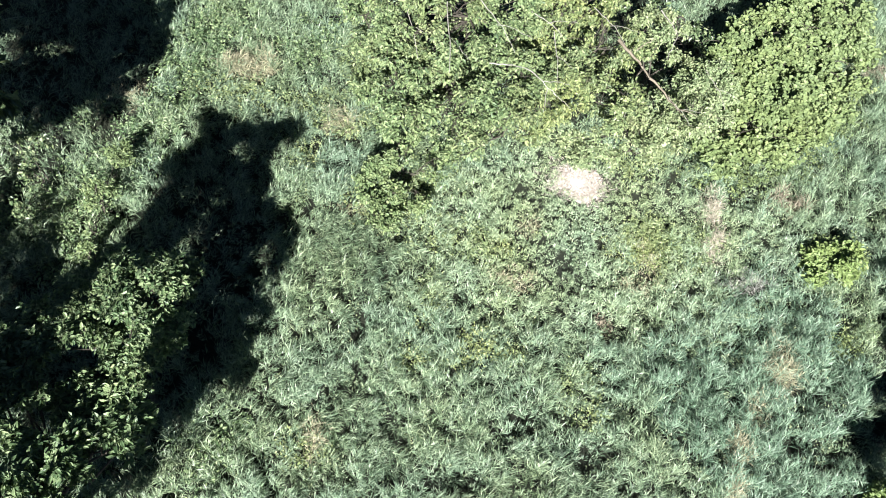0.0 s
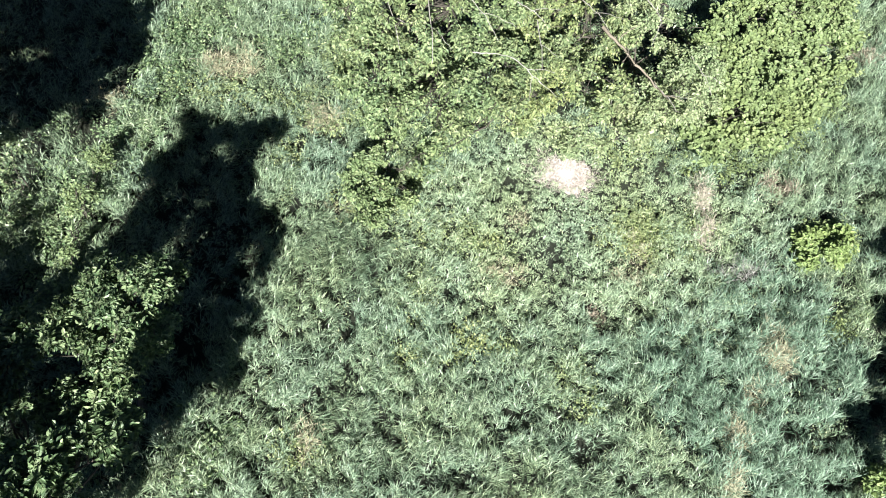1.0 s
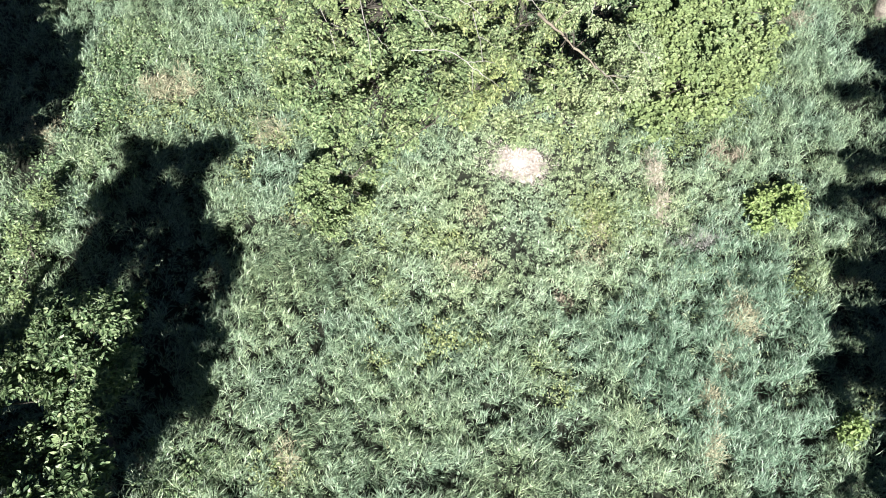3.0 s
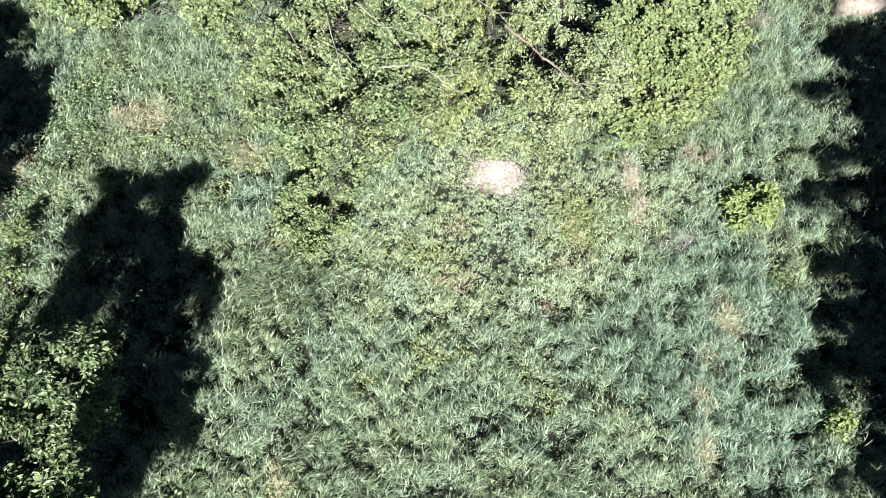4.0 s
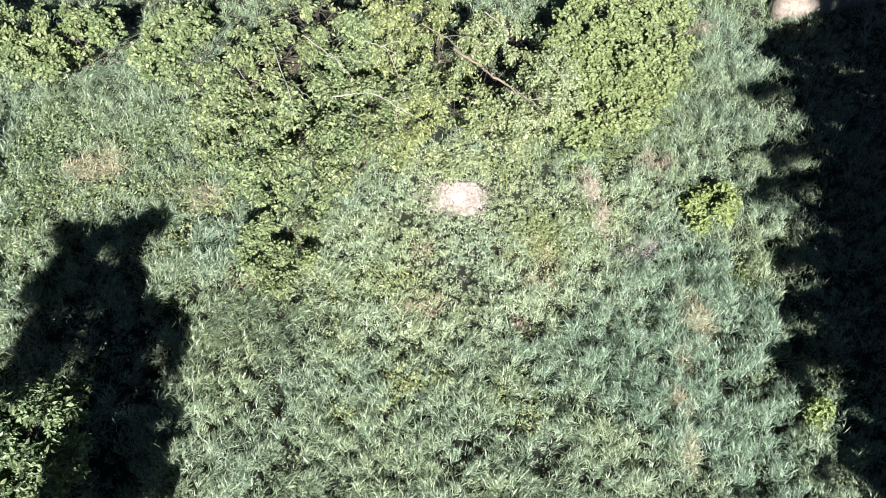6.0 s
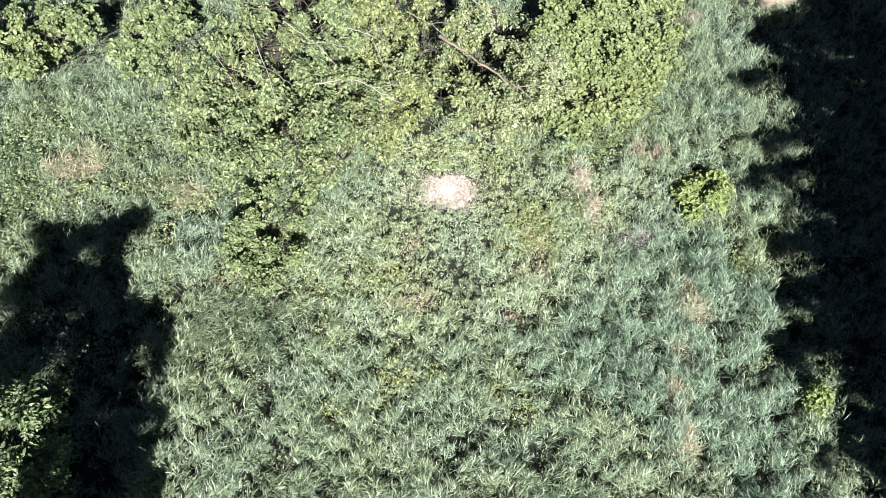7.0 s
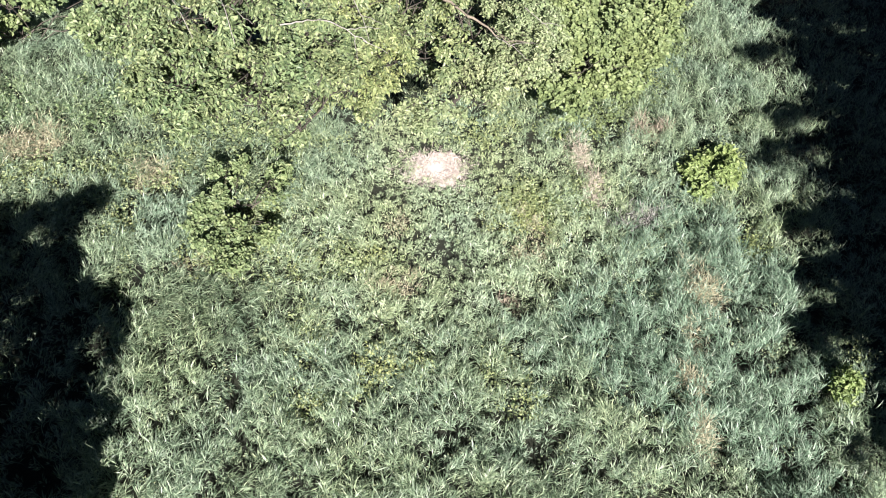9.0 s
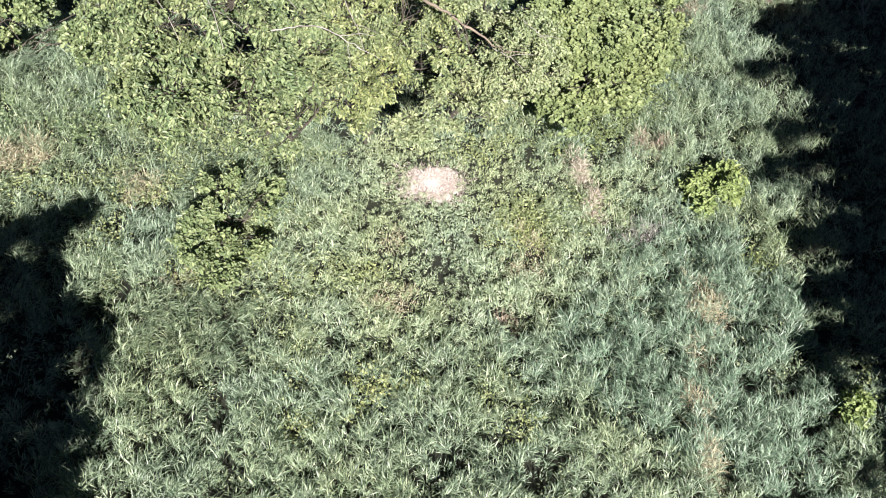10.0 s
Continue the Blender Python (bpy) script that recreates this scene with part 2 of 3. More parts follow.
def woody(name, foot, lobes, leaf, mat, label, category, group="", stems=1, trunk=0.1, density=260, per=17, spread=0.05, gaps=-0.6, knots=27, clump=0.40,
          droop=0.3, seed=0, width=0.45, bark=None, limb_count=2, ruffle=0.65, tilt=0.2):
    """A tree or shrub. lobes: (x, y, z, rx, ry, rz) in the world, the clumps of leaf that make its crown."""
    r = np.random.default_rng(seed)
    bark = bark or BARK
    z0 = float(ground_z(foot[0], foot[1]))
    org = np.array([foot[0], foot[1], z0 - 0.05])
    ob = thing(name, tuple(org), label, category, group)
    C = np.array([l[:3] for l in lobes]) - org
    S = np.array([l[3:] for l in lobes])
    mid = C.mean(0)
    heart = np.array([mid[0] * 0.45, mid[1] * 0.45, max(0.25, (C[:, 2] - S[:, 2]).min() * 0.8)])
    feet = np.zeros((stems, 3))
    if stems > 1:
        feet[:, :2] = r.normal(size=(stems, 2)) * 0.12
    for f in feet:
        top = heart + r.normal(size=3) * 0.06 * stems
        part("trunk" if stems == 1 else "stem", tubes([(bow(f, top, 0.0, 6, 0.03, r), np.linspace(trunk, trunk * 0.6, 6))], 7, bark, "trunk"), ob)
    ways, P, D = [], [], []
    lump = waves(seed + 50, 2.6, 3)
    for c, sz in zip(C, S):
        hubs = []
        for _ in range(limb_count):
            q = c + unit(r.normal(size=3)) * sz * 0.45
            w = bow(heart + r.normal(size=3) * 0.04, q, 0.05, 7, 0.04, r)
            part("limb", tubes([(w, np.linspace(trunk * 0.34, 0.01, 7))], 5, bark, "limb"), ob)
            hubs.append(w[4:])
        hubs = np.concatenate(hubs)
        k = max(8, int(density * (sz[0] * sz[1] + sz[0] * sz[2] + sz[1] * sz[2]) / 3))
        b = max(3, int(knots * (sz[0] * sz[1] + sz[0] * sz[2] + sz[1] * sz[2]) / 3))
        d = unit(r.normal(size=(b, 3)) + np.array([0, -0.15, 0.3]))
        knot = c + d * sz * (0.55 + 0.5 * r.random(b))[:, None]
        for q in knot:
            w = bow(hubs[r.integers(len(hubs))], q, 0.05, 5, 0.05, r)
            ways.append((w, np.linspace(max(0.012, trunk * 0.12), 0.008, 5)))
        hubs = np.concatenate([hubs, knot])
        e = unit(r.normal(size=(k, 3)) + np.array([0, 0, 0.25])) * (r.random(k) ** 0.4)[:, None]
        p = knot[r.integers(b, size=k)] + e * clump * np.array([1, 1, 0.75])
        p = p[lump(p[:, 0] + 0.6 * p[:, 2], p[:, 1] - 0.6 * p[:, 2]) > gaps]
        p[:, 2] = np.maximum(p[:, 2], 0.15 + 0.2 * r.random(len(p)))
        near = np.argmin(((p[:, None, :] - hubs[None]) ** 2).sum(-1), axis=1)
        for n, q in zip(near, p):
            w = bow(hubs[n], q, 0.05, 5, 0.06, r)
            ways.append((w[::4], np.linspace(0.007, 0.004, 2)))
            t = np.sort(r.uniform(0.25, 1.0, per)) * 4
            i = np.minimum(t.astype(int), 3)
            P.append(w[i] + (w[i + 1] - w[i]) * (t - i)[:, None])
            D.append(unit(w[i + 1] - w[i]))
    tagged(part("twigwork", tubes(ways, 3, bark, "twigwork"), ob), kind="stuff")
    p, d = np.concatenate(P), np.concatenate(D)
    n = len(p)
    side = unit(np.cross(d, np.array([0, 0, 1.0])) + 0.25 * r.normal(size=(n, 3))) * r.choice([-1, 1], n)[:, None]
    way = unit(0.55 * d + side + np.array([0, 0, -droop]) + 0.35 * r.normal(size=(n, 3)))
    p = p + spread * r.normal(size=(n, 3))
    nor = unit(np.array([0, -tilt, 1.0]) + ruffle * r.normal(size=(n, 3)))
    ln = leaf * r.uniform(0.55, 1.25, n)
    tagged(part("foliage", leaves(p, way, nor, ln, ln * width * r.uniform(0.85, 1.15, n), mat, "foliage"), ob), kind="stuff")
    return ob


# ---- ground ----
def ground_sheet():
    inner = np.arange(-40, 60.1, 0.8)
    xs = np.concatenate([[-2500, -1200, -600, -300, -150, -80], inner, [100, 170, 320, 600, 1200, 2500]])
    X, Y = np.meshgrid(xs, xs, indexing="ij")
    Z = ground_z(X, Y)
    n = len(xs)
    i, j = np.meshgrid(np.arange(n - 1), np.arange(n - 1), indexing="ij")
    q = np.stack([i * n + j, (i + 1) * n + j, (i + 1) * n + j + 1, i * n + j + 1], -1).reshape(-1, 4)
    ob = new("ground", mesh_of("ground", np.stack([X, Y, Z], -1).reshape(-1, 3), [q], SHADED_SOIL))
    return tagged(ob, "soil under tall meadow grass, coloured near black for the shade between blades", "ground", kind="structure")


ground_sheet()


def mound(name, cx, cy, rx, ry, height, mat, label, category, seed, lobes=0.12, turn=0.0, kind=""):
    """A low uneven patch of bare earth that lies on the ground, with a thin edge."""
    r = np.random.default_rng(seed)
    rings, seg = 9, 48
    a = np.arange(seg) * 2 * math.pi / seg
    edge = 1 + sum(lobes / k * np.sin(k * a + r.uniform(0, 6.28)) for k in (2, 3, 5, 8, 13))
    v = []
    for k in range(rings + 1):
        f = k / rings
        x, y = rx * f * edge * np.cos(a), ry * f * edge * np.sin(a)
        X = cx + x * math.cos(turn) - y * math.sin(turn)
        Y = cy + x * math.sin(turn) + y * math.cos(turn)
        z = ground_z(X, Y) + height * (1 - f ** 2) * (1 + 0.3 * r.normal(size=seg)) + (0.012 if k < rings else -0.03)
        v.append(np.stack([X, Y, z], 1))
    v = np.concatenate(v)
    i, j = np.meshgrid(np.arange(rings), np.arange(seg), indexing="ij")
    q = np.stack([i * seg + j, (i + 1) * seg + j, (i + 1) * seg + (j + 1) % seg, i * seg + (j + 1) % seg], -1).reshape(-1, 4)
    return tagged(new(name, mesh_of(name, v, [q], mat)), label, category, kind=kind)


mound("bare_patch", 4.98, 9.25, 0.82, 0.55, 0.006, SAND, "pale bare sandy patch worn into the meadow", "bare ground", 5, 0.42)


# ---- grass ----
def inside(x, y, cx, cy, rx, ry):
    return ((x - cx) / rx) ** 2 + ((y - cy) / ry) ** 2


flow = waves(11, 1.1, 4)
tall = patchy(12, 2.2, 3)
gap = patchy(13, 2.4, 3)
clumps = patchy(15, 0.42, 3, 0.8)


def worn(x, y):
    """How much of its height the grass keeps: it is grazed low round the bare patch."""
    d = np.sqrt(inside(x, y, 4.9, 8.6, 1.0, 0.9))
    return np.clip(0.42 + 0.2 * (d - 1), 0.42, 1.0)


def shaded_floor(x, y):
    """Where the tree shadows fall: grass is thinned so near-black soil deepens the shade."""
    return (inside(x, y, -6.2, 4.2, 1.6, 4.2) < 1) | (inside(x, y, -11, 12, 3.0, 5.0) < 1) | (x > 15.5 + 0.3 * (y - 8))


def thicket(x, y):
    """The ground under the thicket's trees."""
    return (inside(x, y, 4.0, 15.0, 5.4, 3.6) < 1) | (inside(x, y, 10.8, 12.8, 2.6, 2.2) < 1)


def lush(x, y):
    return inside(x, y, 9.0, 3.6, 2.7, 5.4) + 0.5 * gap(x * 0.7, y * 0.7) < 1


DRY_SPOTS = [
        (-5.3, 12.3, 0.75, 0.5, STRAW, 0.7), (-2.4, 10.5, 0.55, 0.4, STRAW, 0.5), (8.95, 8.3, 0.26, 0.8, FADED, 0.5), (8.8, 7.2, 0.2, 0.45, FADED, 0.5),
        (11.4, 9.1, 0.55, 0.4, RUST, 0.55), (10.05, 3.7, 0.36, 0.8, STRAW, 0.6), (9.2, 2.5, 0.26, 0.5, STRAW, 0.5), (8.5, 1.5, 0.26, 0.6, STRAW, 0.5), (8.2, 0.4, 0.25, 0.45, STRAW, 0.5),
        (2.9, 5.8, 0.6, 0.35, STRAW, 0.4), (5.4, 4.5, 0.3, 0.4, RUST, 0.45), (-2.0, 1.3, 0.35, 0.5, STRAW, 0.4), (15.7, 14.7, 0.4, 0.5, RUST, 0.6), (3.3, 7.5, 0.4, 0.3, STRAW, 0.35),
        (6.4, 6.0, 0.6, 0.35, STRAW, 0.3), (-8.6, 10.9, 0.7, 0.4, STRAW, 0.4), (9.5, 6.1, 0.8, 0.4, MAUVE, 0.35), (-1.7, 7.5, 0.6, 0.22, STRAW, 0.35), (6.9, 6.9, 0.3, 0.7, STRAW, 0.3)]


def withered(x, y):
    """Where dry grass stands in place of the green."""
    hit = np.zeros(len(x), bool)
    for cx, cy, rx, ry, mat, h in DRY_SPOTS:
        hit |= inside(x, y, cx, cy, rx, ry) < 0.9
    return hit


def tufts(count, x0, x1, y0, y1):
    x, y = rng.uniform(x0, x1, count), rng.uniform(y0, y1, count)
    keep = inside(x, y, 5.0, 9.25, 0.98, 0.72) > 0.25 + 1.6 * rng.random(count) ** 1.5
    keep &= ~(withered(x, y) & (rng.random(count) < 0.55))
    keep &= ~(thicket(x, y) & (rng.random(count) < 0.75))
    keep &= ~(shaded_floor(x, y) & (rng.random(count) < 0.5))
    keep &= ~(((x > 16 + 0.5 * y) | (y > 18.5)) & (rng.random(count) < 0.5))
    keep &= clumps(x, y) > -1.05 + 0.3 * rng.normal(size=count)
    keep &= (x < 14.5 + 0.74 * (y + 2)) & (x > -9.8 - 0.32 * y)
    return x[keep], y[keep]


def combed(x, y):
    """The way the lodged grass lies: up the slope in the lush stand, swirling over the rest."""
    right = 1 / (1 + np.exp(-(x - 7.0) * 1.6))
    swirl = 0.75 + 1.25 * flow(x * 0.8, y * 0.8) + 0.45 * tall(x, y)
    return swirl * (1 - right) + (1.65 + 0.45 * flow(x, y) + 0.25 * tall(x, y)) * right


def meadow(name, x, y, per, height, width, mat, label, lean0=0.85, swirl=1.0, splay=0.50, spot=0.06, stand=0.32):
    n = len(x)
    face = combed(x, y) + 0.6 * swirl * rng.normal(size=n)   # the way each tuft leans
    tone = np.clip(1 + 0.22 * tall(x, y) + 0.15 * gap(x, y) + 0.95 * clumps(x, y), 0.12, 2.1) * worn(x, y) * rng.uniform(0.8, 1.2, n)
    pick = np.repeat(np.arange(n), per)
    m = len(pick)
    a = rng.uniform(0, 6.283, m)
    bx, by = x[pick] + spot * np.cos(a) * rng.random(m), y[pick] + spot * np.sin(a) * rng.random(m)
    f = face[pick]
    way = unit(np.stack([np.cos(f) + splay * 1.9 * np.cos(a), np.sin(f) + splay * 1.9 * np.sin(a)], 1))
    length = height * rng.uniform(0.5, 1.3, m) * np.clip(tone[pick], 0.6, 1.3)
    lean = np.abs(lean0 + 0.35 * rng.normal(size=m))
    bend = rng.uniform(0.1, 0.9, m)
    base = np.stack([bx, by, ground_z(bx, by) + stand * tone[pick] * rng.random(m) ** 0.7], 1)
    ob = new(name, blades(base, way, lean, length, width * rng.uniform(0.55, 1.35, m), bend, mat, name))
    return tagged(ob, label, "grass", kind="stuff")


X, Y = tufts(92000, -13, 24, -2.5, 20.5)
L = lush(X, Y)
G = np.minimum(inside(X, Y, 4.9, 8.6, 3.0, 2.6), inside(X, Y, 5.4, 7.3, 6.3, 3.1)) + 0.3 * gap(X * 0.6, Y * 0.6) + 0.25 * rng.normal(size=len(X)) < 1
meadow("meadow_grass", X[~L & ~G], Y[~L & ~G], 12, 0.205, 0.0145, GRASS, "tall lodged grey-green meadow grass in sunlight")
meadow("lush_grass", X[L & ~G], Y[L & ~G], 13, 0.225, 0.0145, LUSH, "taller blue-green grass in a wide stand", 0.8, 0.8, stand=0.38)
meadow("grazed_grass", X[G], Y[G], 13, 0.16, 0.0133, GRAZED, "pale short grass grazed round the bare patch", 1.0, 1.0, stand=0.26)


def far_grass():
    x, y = rng.uniform(-26, 36, 9000), rng.uniform(-20, 34, 9000)
    out = (x < -13) | (x > 24) | (y < -2.5) | (y > 20.5)
    meadow("rough_grass", x[out], y[out], 6, 0.6, 0.06, GRASS, "rough grass round the meadow", 0.6, 1.0, 0.5, 0.3)


far_grass()


def scatter(n, cx, cy, rx, ry, seed):
    r = np.random.default_rng(seed)
    a, d = r.uniform(0, 6.283, n), np.sqrt(r.random(n)) * (1 + 0.25 * r.normal(size=n))
    return cx + rx * d * np.cos(a), cy + ry * d * np.sin(a)


def dry_tuft(cx, cy, rx, ry, mat, label, seed, height=0.5, lean=0.7, thick=70, stand=0.3):
    x, y = scatter(max(8, int(thick * rx * ry * 3)), cx, cy, rx, ry, seed)
    meadow("dry_grass", x, y, 14, height * 0.36, 0.0115, mat, label, lean, 1.0, 0.8, 0.12, stand)


DRY = "dry straw-coloured grass among the green"
for k, (cx, cy, rx, ry, mat, h) in enumerate(DRY_SPOTS):
    dry_tuft(cx, cy, rx, ry, mat, "withered red-brown grass in the meadow" if mat is RUST else DRY, 60 + k, h, lean=1.0, thick=210 if mat is FADED else 115 if ry > 1.4 * rx or h >= 0.5 else 75, stand=0.36)


def straw_litter():
    """Bleached straw trodden flat over the bare patch, thinning outwards."""
    r = np.random.default_rng(58)
    d = 0.45 + np.abs(r.normal(size=600)) * 0.42
    a = r.uniform(0, 6.283, 600)
    x, y = 4.92 + 0.86 * d * np.cos(a), 9.22 + 0.58 * d * np.sin(a)
    meadow("straw_litter", x, y, 7, 0.30, 0.012, PALE, "bleached straw trodden flat over the bare patch", 1.45, 0.6, 1.2, 0.1, 0.05)


straw_litter()


def forbs(name, patches, plants, leaf, mat, label, seed, height=0.45):
    """Low broad-leaved plants, each a short stem with a rosette of leaves."""
    r = np.random.default_rng(seed)
    xs, ys = [], []
    for k, (cx, cy, rx, ry) in enumerate(patches):
        x, y = scatter(int(plants * rx * ry * 3.14), cx, cy, rx, ry, seed + k)
        xs.append(x), ys.append(y)
    x, y = np.concatenate(xs), np.concatenate(ys)
    free = (inside(x, y, 4.95, 9.25, 1.0, 0.8) > 1) & ~(shaded_floor(x, y) & (r.random(len(x)) < 0.6))
    x, y = x[free], y[free]
    per = 11
    n = len(x) * per
    h = np.repeat(height * r.uniform(0.6, 1.3, len(x)) * np.maximum(worn(x, y), 0.4), per)
    a = r.uniform(0, 6.283, n)
    q = r.random(n)
    p = np.column_stack(
        [np.repeat(x, per) + 0.08 * np.cos(a), np.repeat(y, per) + 0.08 * np.sin(a), ground_z(np.repeat(x, per), np.repeat(y, per)) + h * (0.35 + 0.65 * q)])
    way = unit(np.column_stack([np.cos(a), np.sin(a), r.uniform(-0.5, 0.6, n)]))
    nor = unit(np.array([0, 0, 1.0]) + 0.4 * r.normal(size=(n, 3)))
    ln = leaf * r.uniform(0.6, 1.3, n)
    return tagged(new(name, leaves(p, way, nor, ln, 0.5 * ln, mat, name)), label, "plants", kind="stuff")


forbs("yellow_green_weeds", [(6.8, 7.2, 1.0, 0.8), (7.0, 7.6, 0.9, 0.7), (1.9, 3.8, 0.8, 0.5), (-1.8, 13.2, 1.2, 1.0), (-0.6, 11.4, 1.3, 0.9), (1.6, 10.6, 1.2, 0.5), (0.3, 9.2, 1.1, 0.45), (0.4, 9.2, 0.9, 0.4), (0.3, 8.8, 0.7, 0.4), (12.6, 7.5, 0.8, 0.4), (12.7, 7.3, 0.6, 0.35), (-0.6, 8.0, 1.4, 0.9), (7.7, 7.3, 1.5, 0.8), (-2.6, 10.9, 1.8, 0.9), (-3.2, 9.0, 0.5, 1.0), (1.6, 6.9, 1.4, 0.6), (2.4, 3.7, 0.9, 0.35), (4.6, 3.0, 0.5, 0.6), (4.9, 2.2, 0.6, 0.35), (0.4, 3.4, 0.8, 0.4),
                             (-5.4, 11.4, 1.4, 0.6), (0.6, 4.9, 0.5, 0.8), (12.9, 1.0, 0.5, 0.4), (12.6, 5.0, 0.5, 0.5), (-2.2, 1.0, 0.6, 0.5), (6.8, 10.2, 1.5, 0.6)],
      40, 0.07, FORB, "yellow-green leafy weeds growing through the grass", 300)
forbs("lime_weeds", [(12.6, 7.6, 0.8, 0.4), (12.5, 7.5, 0.7, 0.4), (10.8, 11.4, 2.2, 1.2), (12.2, 12.8, 1.8, 1.4), (9.6, 9.7, 1.2, 0.5), (11.6, 10.4, 1.0, 0.6), (13.4, 12.6, 0.8, 1.2), (14.2, 14.6, 0.9, 1.2), (12.1, 4.4, 0.5, 0.5), (11.8, 0.5, 0.45, 0.4), (12.4, 6.8, 0.8, 0.5), (12.4, 6.9, 0.7, 0.4)],
      34, 0.09, LEAF_LIME, "lime-green leafy weeds beside the shrub", 360, 0.5)
forbs("meadow_herbs", [(2, 5, 9, 6.5), (10, 5, 6, 6), (-2, 11, 6, 5)], 4, 0.065, HERB, "small leafy herbs scattered through the meadow grass", 320, 0.42)
forbs("edge_weeds", [(-7.2, 11.6, 0.9, 1.4), (-6.4, 14.0, 1.4, 1.1), (-3.6, 13.6, 1.2, 1.0), (-8.6, 7.6, 1.0, 1.6), (-7.6, 9.2, 0.8, 1.2), (-10.4, 7.2, 1.4, 1.6), (-6.8, 12.6, 0.8, 1.2), (-4.4, 1.0, 0.8, 1.0), (-9.5, 9.8, 1.2, 0.5), (-8.6, 4.6, 1.0, 1.4), (-7.2, 0.8, 1.0, 1.6), (-9.4, 6.2, 1.0, 1.0)],
      24, 0.095, LEAF_FRESH, "green leafy weeds along the trees' edge", 330, 0.6)


# ---- shrubs and trees of the thicket ----
woody("tree", (1.0, 12.0), [(-0.7, 7.7, 5.8, 1.0, 1.0, 0.8), (0.5, 7.2, 5.8, 1.1, 1.1, 0.9), (1.4, 6.9, 5.5, 0.9, 0.9, 0.9), (0.2, 8.8, 6.4, 1.5, 1.2, 0.9),
                            (2.0, 8.6, 5.4, 1.1, 1.1, 0.8), (1.2, 10.2, 6.2, 1.6, 1.4, 0.9), (-0.9, 9.6, 5.8, 1.1, 1.2, 0.8),
                            (-0.4, 10.4, 3.8, 0.9, 0.7, 0.6), (0.6, 10.1, 3.7, 0.9, 0.7, 0.6), (1.7, 9.9, 3.6, 0.9, 0.7, 0.6), (2.6, 11.0, 3.3, 0.9, 0.8, 0.6), (0.3, 7.6, 5.0, 0.6, 0.5, 0.4)],
      0.098, LEAF_YELLOW, "small broadleaf tree with yellow-green sunlit leaves", "tree", trunk=0.15, seed=21, ruffle=1.0, per=19, density=360, gaps=-0.16, width=0.46, droop=0.8, clump=0.34)
woody("tree", (3.6, 11.2), [(2.7, 8.4, 4.2, 0.8, 0.8, 0.7), (3.5, 9.3, 4.4, 0.9, 0.9, 0.7), (4.3, 8.5, 4.8, 0.8, 0.8, 0.6), (3.1, 10.9, 4.6, 1.1, 1.0, 0.8),
                            (4.7, 10.8, 4.5, 0.9, 1.0, 0.8), (3.9, 12.2, 4.6, 1.3, 1.1, 0.9)],
      0.105, LEAF_MID, "open broadleaf tree with bare pale twigs in its crown", "tree", trunk=0.12, seed=22, density=330, limb_count=3, gaps=-0.28, ruffle=1.0, width=0.46, droop=0.8, clump=0.34, per=19)
woody("tree", (6.0, 11.6), [(4.2, 8.1, 3.5, 0.7, 0.5, 0.45), (5.4, 8.2, 3.5, 0.8, 0.5, 0.45), (5.2, 8.6, 3.6, 0.9, 0.8, 0.6), (6.4, 8.9, 3.7, 0.9, 0.8, 0.6),
                            (7.2, 9.8, 3.2, 0.9, 0.9, 0.7), (8.1, 10.6, 2.3, 0.8, 0.8, 0.6), (8.3, 11.8, 2.2, 0.8, 0.9, 0.6), (6.3, 12.4, 3.3, 0.8, 0.7, 0.5), (7.2, 13.2, 3.0, 0.9, 0.7, 0.5), (7.6, 11.0, 3.2, 1.0, 1.0, 0.7)],
      0.095, LEAF_PALE, "low spreading tree with yellow-green leaves over the bare patch", "tree", trunk=0.11, seed=32, density=330, gaps=-0.45, width=0.46, droop=0.6, clump=0.34, ruffle=0.9)
woody("shrub", (7.4, 13.4), [(7.2, 12.6, 1.3, 1.1, 1.0, 0.8), (8.4, 13.8, 1.6, 1.2, 1.1, 0.8), (6.0, 14.0, 2.2, 1.4, 1.2, 0.9)],
      0.13, LEAF_DEEP, "dark green shrub in the shade of the thicket", "shrub", stems=4, trunk=0.05, seed=33, density=70)
woody("shrub", (11.2, 12.0), [(9.6, 10.6, 0.8, 0.9, 0.7, 0.2), (10.8, 10.7, 1.0, 1.0, 0.8, 0.22), (10.4, 11.7, 1.5, 1.2, 1.0, 0.22), (11.9, 11.5, 1.0, 1.0, 0.9, 0.22), (13.0, 12.4, 0.8, 1.0, 0.9, 0.22),
                              (12.2, 13.0, 1.1, 1.3, 1.1, 0.22), (9.9, 13.2, 1.6, 1.2, 1.1, 0.25), (8.8, 9.9, 1.4, 0.7, 0.6, 0.22), (13.4, 14.0, 0.9, 1.2, 1.1, 0.22), (12.9, 16.0, 1.2, 1.2, 1.0, 0.22), (14.4, 15.4, 0.8, 0.9, 1.0, 0.2), (14.6, 16.9, 0.8, 1.0, 1.0, 0.2), (11.2, 14.8, 1.4, 1.3, 1.1, 0.25)],
      0.135, LEAF_LIME, "wide low shrub with dense lime-green leaves", "shrub", stems=5, trunk=0.05, seed=23, width=0.75, density=450, per=13, droop=0.0, gaps=-1.45, knots=44, clump=0.42, ruffle=0.2, tilt=0.7)
